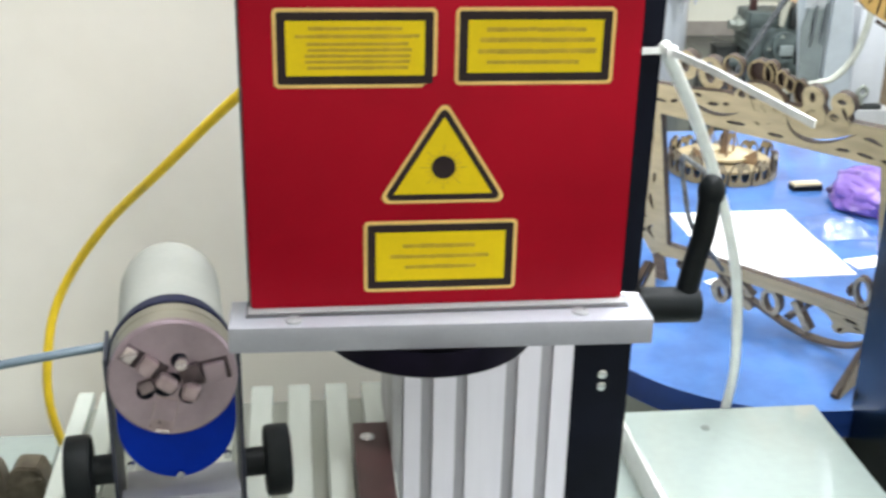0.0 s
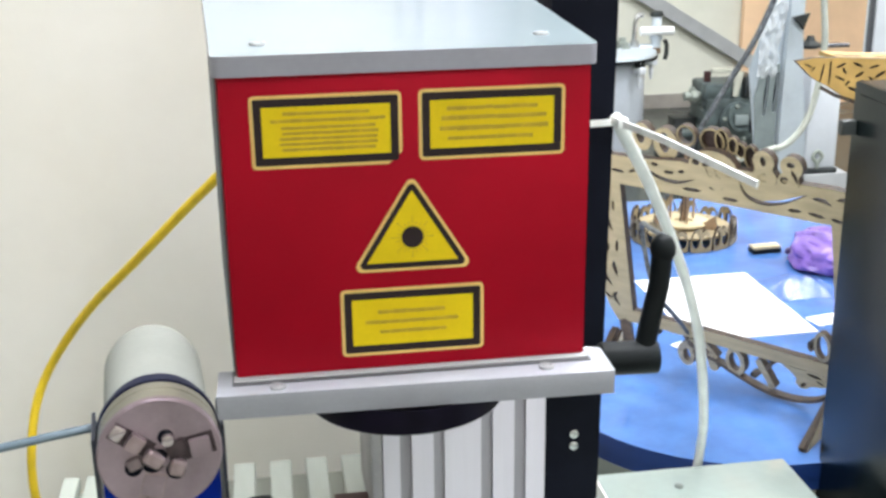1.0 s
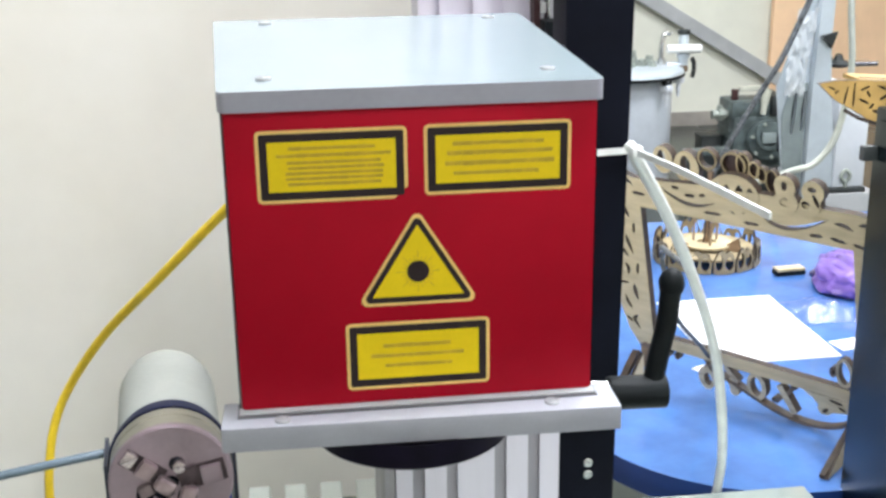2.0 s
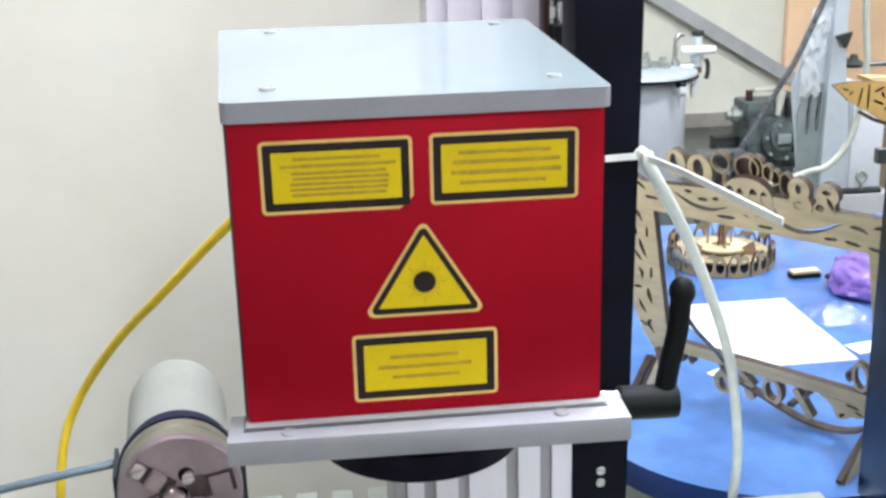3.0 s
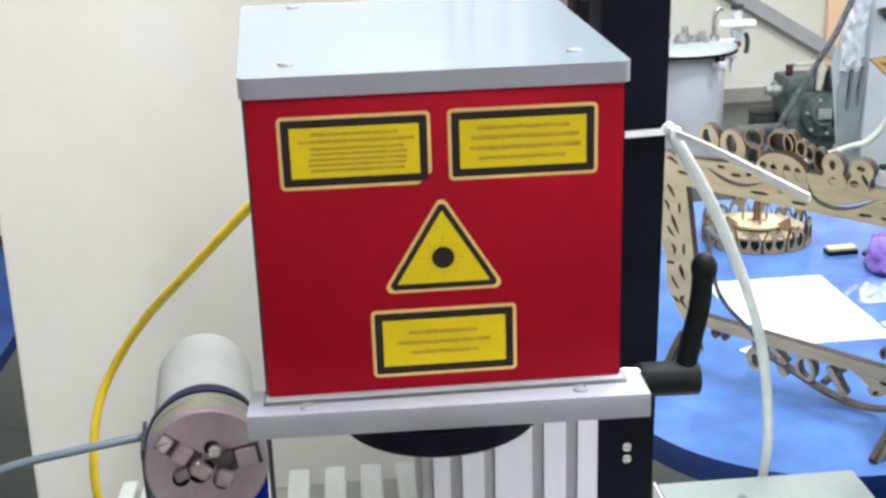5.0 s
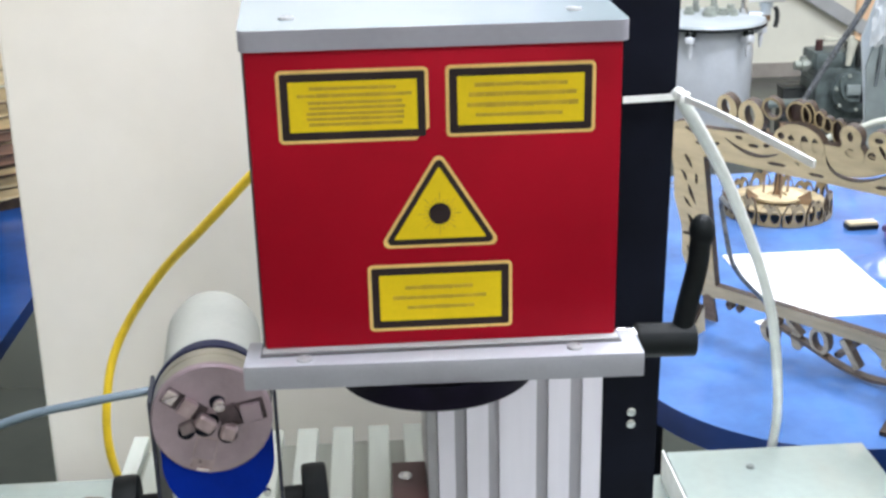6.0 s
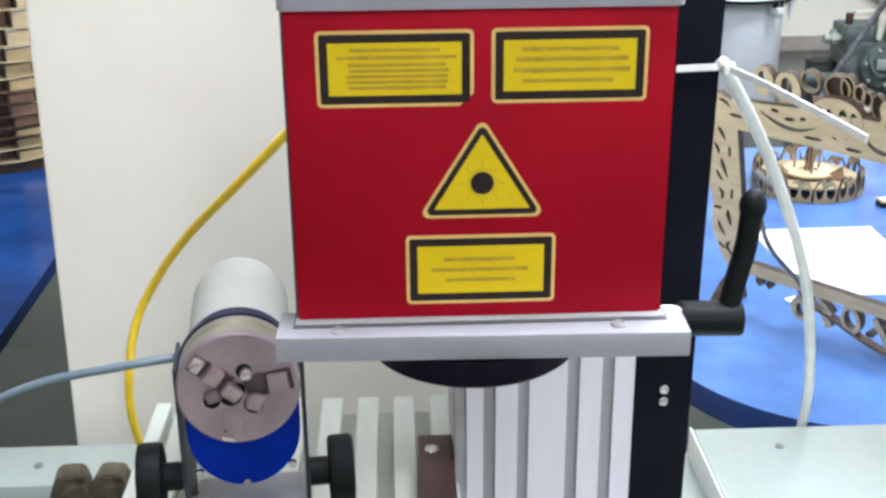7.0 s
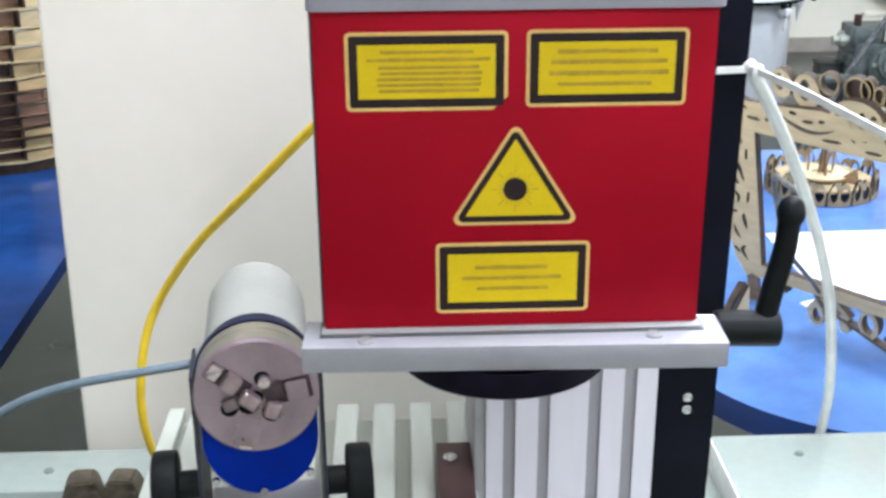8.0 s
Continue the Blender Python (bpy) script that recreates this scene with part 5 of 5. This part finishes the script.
part("valve_handle", bm, WHITEPLASTIC, tank, "white cross handle")
bm = bmnew(); sweep(bm, [(0.178, 0.0, 0.58), (0.175, 0, 0.66), (0.178, 0, 0.735), (0.196, 0, 0.763), (0.216, 0, 0.760)], 0.012); cyl(bm, (0.178, 0, 0.595), (0.178, 0, 0.64), 0.022, seg=8); part("pipe", bm, STEEL, tank)
for x, y, r, h in ((0.0, -0.05, 0.034, 0.045), (-0.08, 0.02, 0.026, 0.04), (0.07, -0.03, 0.030, 0.035), (0.05, 0.06, 0.022, 0.065), (0.115, -0.06, 0.020, 0.030), (0.125, 0.03, 0.026, 0.042), (-0.03, 0.09, 0.020, 0.06)):
    bm = bmnew(); cyl(bm, (x, y, 0.612), (x, y, 0.612 + h * 0.5), r, seg=6); cyl(bm, (x, y, 0.612 + h * 0.5), (x, y, 0.612 + h), r * 0.7, seg=14, bevel=0.003)
    part("fitting", bm, FITTING, tank, "dull grey-green pipe fitting")

pump = thing("vacuum_pump", "dark grey-green cast vacuum pump on the floor", "pump", pose(2.22, 5.0, 0))
bm = bmnew(); box(bm, -0.17, 0.20, -0.17, 0.15, 0.0, 0.07, 0.01); part("base", bm, PUMPDARK, pump)
bm = bmnew(); box(bm, -0.14, 0.13, -0.11, 0.12, 0.0705, 0.36, 0.022); box(bm, -0.145, 0.06, -0.10, 0.10, 0.34, 0.43, 0.016); part("casing", bm, PUMP, pump)
bm = bmnew(); box(bm, 0.045, 0.110, -0.13, 0.06, 0.362, 0.462, 0.008); part("switch_box", bm, PUMPDARK, pump)
bm = bmnew(); cyl(bm, (-0.225, -0.03, 0.362), (-0.145, -0.03, 0.362), 0.022, seg=16); cyl(bm, (-0.195, -0.03, 0.362), (-0.165, -0.03, 0.362), 0.034, seg=8); cyl(bm, (-0.185, -0.03, 0.37), (-0.185, -0.03, 0.405), 0.014, seg=10)
part("inlet", bm, FITTING, pump, "pale zinc inlet fitting")
bm = bmnew(); cyl(bm, (-0.112, -0.03, 0.43), (-0.112, -0.03, 0.482), 0.018, seg=18, bevel=0.003); part("oil_cap", bm, BROWNBAR, pump, "dark brown oil cap")
bm = bmnew(); box(bm, -0.095, 0.055, -0.05, -0.02, 0.472, 0.494, 0.006); part("carry_handle", bm, DULLCREAM, pump, "cream carrying handle")
bm = bmnew(); cyl(bm, (0.020, -0.11, 0.49), (0.000, -0.125, 0.37), 0.024, 0.013, seg=18); part("filter", bm, DULLCREAM, pump, "cream filter funnel")
bm = bmnew(); cyl(bm, (0.025, -0.150, 0.245), (0.025, -0.108, 0.245), 0.098, seg=30, bevel=0.008); part("front_cover", bm, PUMP, pump)
for k in range(6):
    bm = bmnew(); cyl(bm, (0.085, 0, 0), (0.085, 0.012, 0), 0.009, seg=6)
    part("bolt", bm, FITTING, pump).matrix_basis = pose(0.025, -0.161, 0.245, 0, 60 * k + 15, 0)
bm = bmnew(); sweep(bm, [(-0.035, -0.158, 0.325), (-0.032, -0.158, 0.26), (0.0, -0.158, 0.215), (0.055, -0.158, 0.215), (0.088, -0.158, 0.26), (0.092, -0.158, 0.325)], 0, n=5, flat=(0.018, 0.016)); part("cover_rib", bm, PUMP, pump)
bm = bmnew(); box(bm, -0.01, 0.06, -0.172, -0.151, 0.235, 0.285, 0.006); part("name_plate", bm, PANELGREEN, pump)
for k in range(7):
    bm = bmnew(); box(bm, -0.146, -0.141, -0.09, 0.10, 0.10 + 0.035 * k, 0.112 + 0.035 * k, 0.001); part("rib", bm, PUMP, pump)
bm = bmnew(); sweep(bm, [(0.11, -0.13, 0.36), (0.135, -0.14, 0.33), (0.130, -0.14, 0.26), (0.115, -0.14, 0.20)], 0.016); part("pipe", bm, FITTING, pump)
bm = bmnew(); box(bm, -0.02, 0.20, -0.21, -0.172, 0.0705, 0.125, 0.006); part("foot_plate", bm, PUMPDARK, pump)
# Plain dark block with a slightly wider top
box_ob = thing("dark_block", "low dark grey block on the floor", "box", pose(2.02, 5.05, 0))
bm = bmnew(); box(bm, -0.06, 0.05, -0.05, 0.05, 0.0, 0.235, 0.01); part("body", bm, PUMPDARK, box_ob)
bm = bmnew(); box(bm, -0.064, 0.054, -0.054, 0.054, 0.2355, 0.246, 0.004); part("lid", bm, PUMPDARK, box_ob)
bench = thing("low_bench", "narrow grey-green steel bench on four legs", "bench", pose(1.83, 4.55, 0))
bm = bmnew(); box(bm, -0.11, 0.10, -0.045, 0.045, 0.268, 0.288, 0.004); part("bench_top", bm, PUMP, bench)
for fx in (-0.10, 0.09):
    for fy in (-0.035, 0.035):
        bm = bmnew(); box(bm, fx - 0.008, fx + 0.008, fy - 0.008, fy + 0.008, 0.0, 0.268); part("leg", bm, PUMPDARK, bench)

press = thing("bench_machine", "pale grey steel machine frame with clear film and hand screw", "machine", pose(2.0, 3.9, 0))
bm = bmnew(); plate(bm, [(-0.07, 0.0), (-0.088, 0.34), (-0.133, 0.68), (-0.036, 1.01), (-0.01, 1.4), (0.05, 1.4), (0.03, 1.01), (0.02, 0.68), (0.02, 0.34), (0.02, 0.0)], [slit(-0.020, 0.585, 0.019, 0.16, -3), slit(-0.060, 0.58, 0.019, 0.18, -3)], 0.014)
part("side_panel", bm, FRAMEGREY, press)
# Black block added behind the slots so they read dark
bm = bmnew(); box(bm, -0.075, -0.004, 0.03, 0.10, 0.40, 0.74)
part("slot_backing", bm, BLACK, press)
bm = bmnew(); plate(bm, [(-0.004, 0.0), (-0.004, 0.38), (-0.002, 0.69), (0.006, 0.95), (0.03, 1.4), (0.03, 1.5), (0.075, 1.5), (0.061, 0.86), (0.078, 0.66), (0.112, 0.375), (0.13, 0.0)], [], 0.035, Matrix.Translation((0, -0.04, 0)))
part("upright", bm, FRAMEGREY, press)
bm = bmnew(); box(bm, 0.055, 0.28, 0.03, 0.10, 0.755, 0.768, 0.003); part("shelf", bm, SHADEWOOD, press)
bm = bmnew(); plate(bm, [(0.034, 0.866), (0.052, 0.842), (0.074, 0.905), (0.006, 0.890)], [], 0.02, Matrix.Translation((0, -0.065, 0))); part("dark_bracket", bm, PUMPDARK, press)
bm = bmnew(); lathe(bm, [(0.0, 0.0), (0.035, 0.0), (0.046, 0.015), (0.02, 0.03), (0.012, 0.05), (0.0, 0.05)], 18, Matrix.Translation((0.115, 0.0, 0.758))); part("hand_screw", bm, PUMPDARK, press)
bm = bmnew(); cyl(bm, (0.14, 0.0, 0.765), (0.28, 0.0, 0.765), 0.009); part("screw_handle", bm, DARKSTEEL, press)
bm = bmnew(); box(bm, 0.075, 0.115, 0.05, 0.09, 0.7682, 0.79, 0.004); part("motor_block", bm, BRASS, press)

bm = bmnew(); plate(bm, [(-0.068, 0.0), (-0.092, 0.36), (-0.108, 0.57), (-0.080, 0.69), (-0.008, 0.70), (-0.010, 0.34), (-0.010, 0.0)], [slit(-0.020, 0.585, 0.019, 0.16, -3), slit(-0.060, 0.58, 0.019, 0.18, -3)], 0.006, Matrix.Translation((0, -0.008, 0)))
part("lower_panel", bm, PANELGREEN, press, "green-grey lower panel")
bm = bmnew()
bmesh.ops.create_grid(bm, x_segments=18, y_segments=40, size=0.5)
for v in bm.verts:
    x, z = v.co.x, v.co.y
    v.co = Vector((-0.066 + 0.085 * x + 0.10 * (z + 0.1) * (0.5 if z > 0 else 0.15), -0.024 + 0.012 * noise.noise(Vector((x * 4, z * 9, 1.3))) + 0.004 * noise.noise(Vector((x * 11, z * 25, 4.1))), 0.82 + 0.34 * z + 0.02 * noise.noise(Vector((x * 5, 0, z)))))
part("film", bm, MILKFILM, press, "crumpled milky plastic film")

cabinet = thing("white_cabinet", "white steel cabinet with dark ledge above its plinth", "cabinet", pose(2.41, 4.05, 0))
bm = bmnew(); box(bm, -0.30, -0.167, -0.2, 0.25, 0.272, 0.66, 0.006); part("body", bm, CABINET, cabinet)
bm = bmnew(); box(bm, -0.335, -0.165, -0.22, 0.25, 0.252, 0.2715, 0.004); part("dark_ledge", bm, PUMPDARK, cabinet)
bm = bmnew(); box(bm, -0.345, -0.12, -0.23, 0.25, 0.0, 0.2515, 0.004); part("plinth", bm, TRIM, cabinet)
bm = bmnew(); sweep(bm, [(-0.252, -0.212, 0.2716), (-0.252, -0.212, 0.296), (-0.272, -0.212, 0.322), (-0.252, -0.212, 0.346), (-0.232, -0.212, 0.322), (-0.249, -0.212, 0.298)], 0.007, n=5); part("lifting_eye", bm, FITTING, cabinet)

post = thing("steel_post", "pale grey steel upright post with darker side", "post", pose(2.225, 3.6, 0))
bm = bmnew(); box(bm, -0.0215, 0.035, -0.04, 0.04, 0.0, 2.2, 0.003); part("shaft", bm, CABINET, post)
bm = bmnew(); box(bm, -0.034, -0.022, -0.03, 0.0, 0.0, 2.2, 0.003); part("side_rail", bm, DARKSTEEL, post, "darker grey side rail")

bm = bmnew(); sweep(bm, [(1.50, 2.6, 1.42), (1.385, 2.6, 1.161), (1.318, 2.6, 1.007), (1.244, 2.6, 0.882), (1.139, 2.6, 0.69), (1.02, 2.6, 0.40), (0.95, 2.6, 0.004)], 0.0085)
cab = thing("black_cable", "ribbed dark grey cable hanging diagonally", "cable", pose(0, 0, 0)); part("sheath", bm, DARKCABLE, cab)
bm = bmnew(); sweep(bm, [(1.49, 2.6, 1.5), (1.512, 2.6, 1.157), (1.529, 2.6, 0.967), (1.503, 2.6, 0.789), (1.442, 2.6, 0.70), (1.359, 2.6, 0.675), (1.2, 2.6, 0.60), (1.1, 2.6, 0.3), (1.08, 2.6, 0.006)], 0.0095)
cab = thing("pale_hose", "pale milky hose in a hanging loop", "hose", pose(0, 0, 0)); part("tube", bm, DULLTUBE, cab)
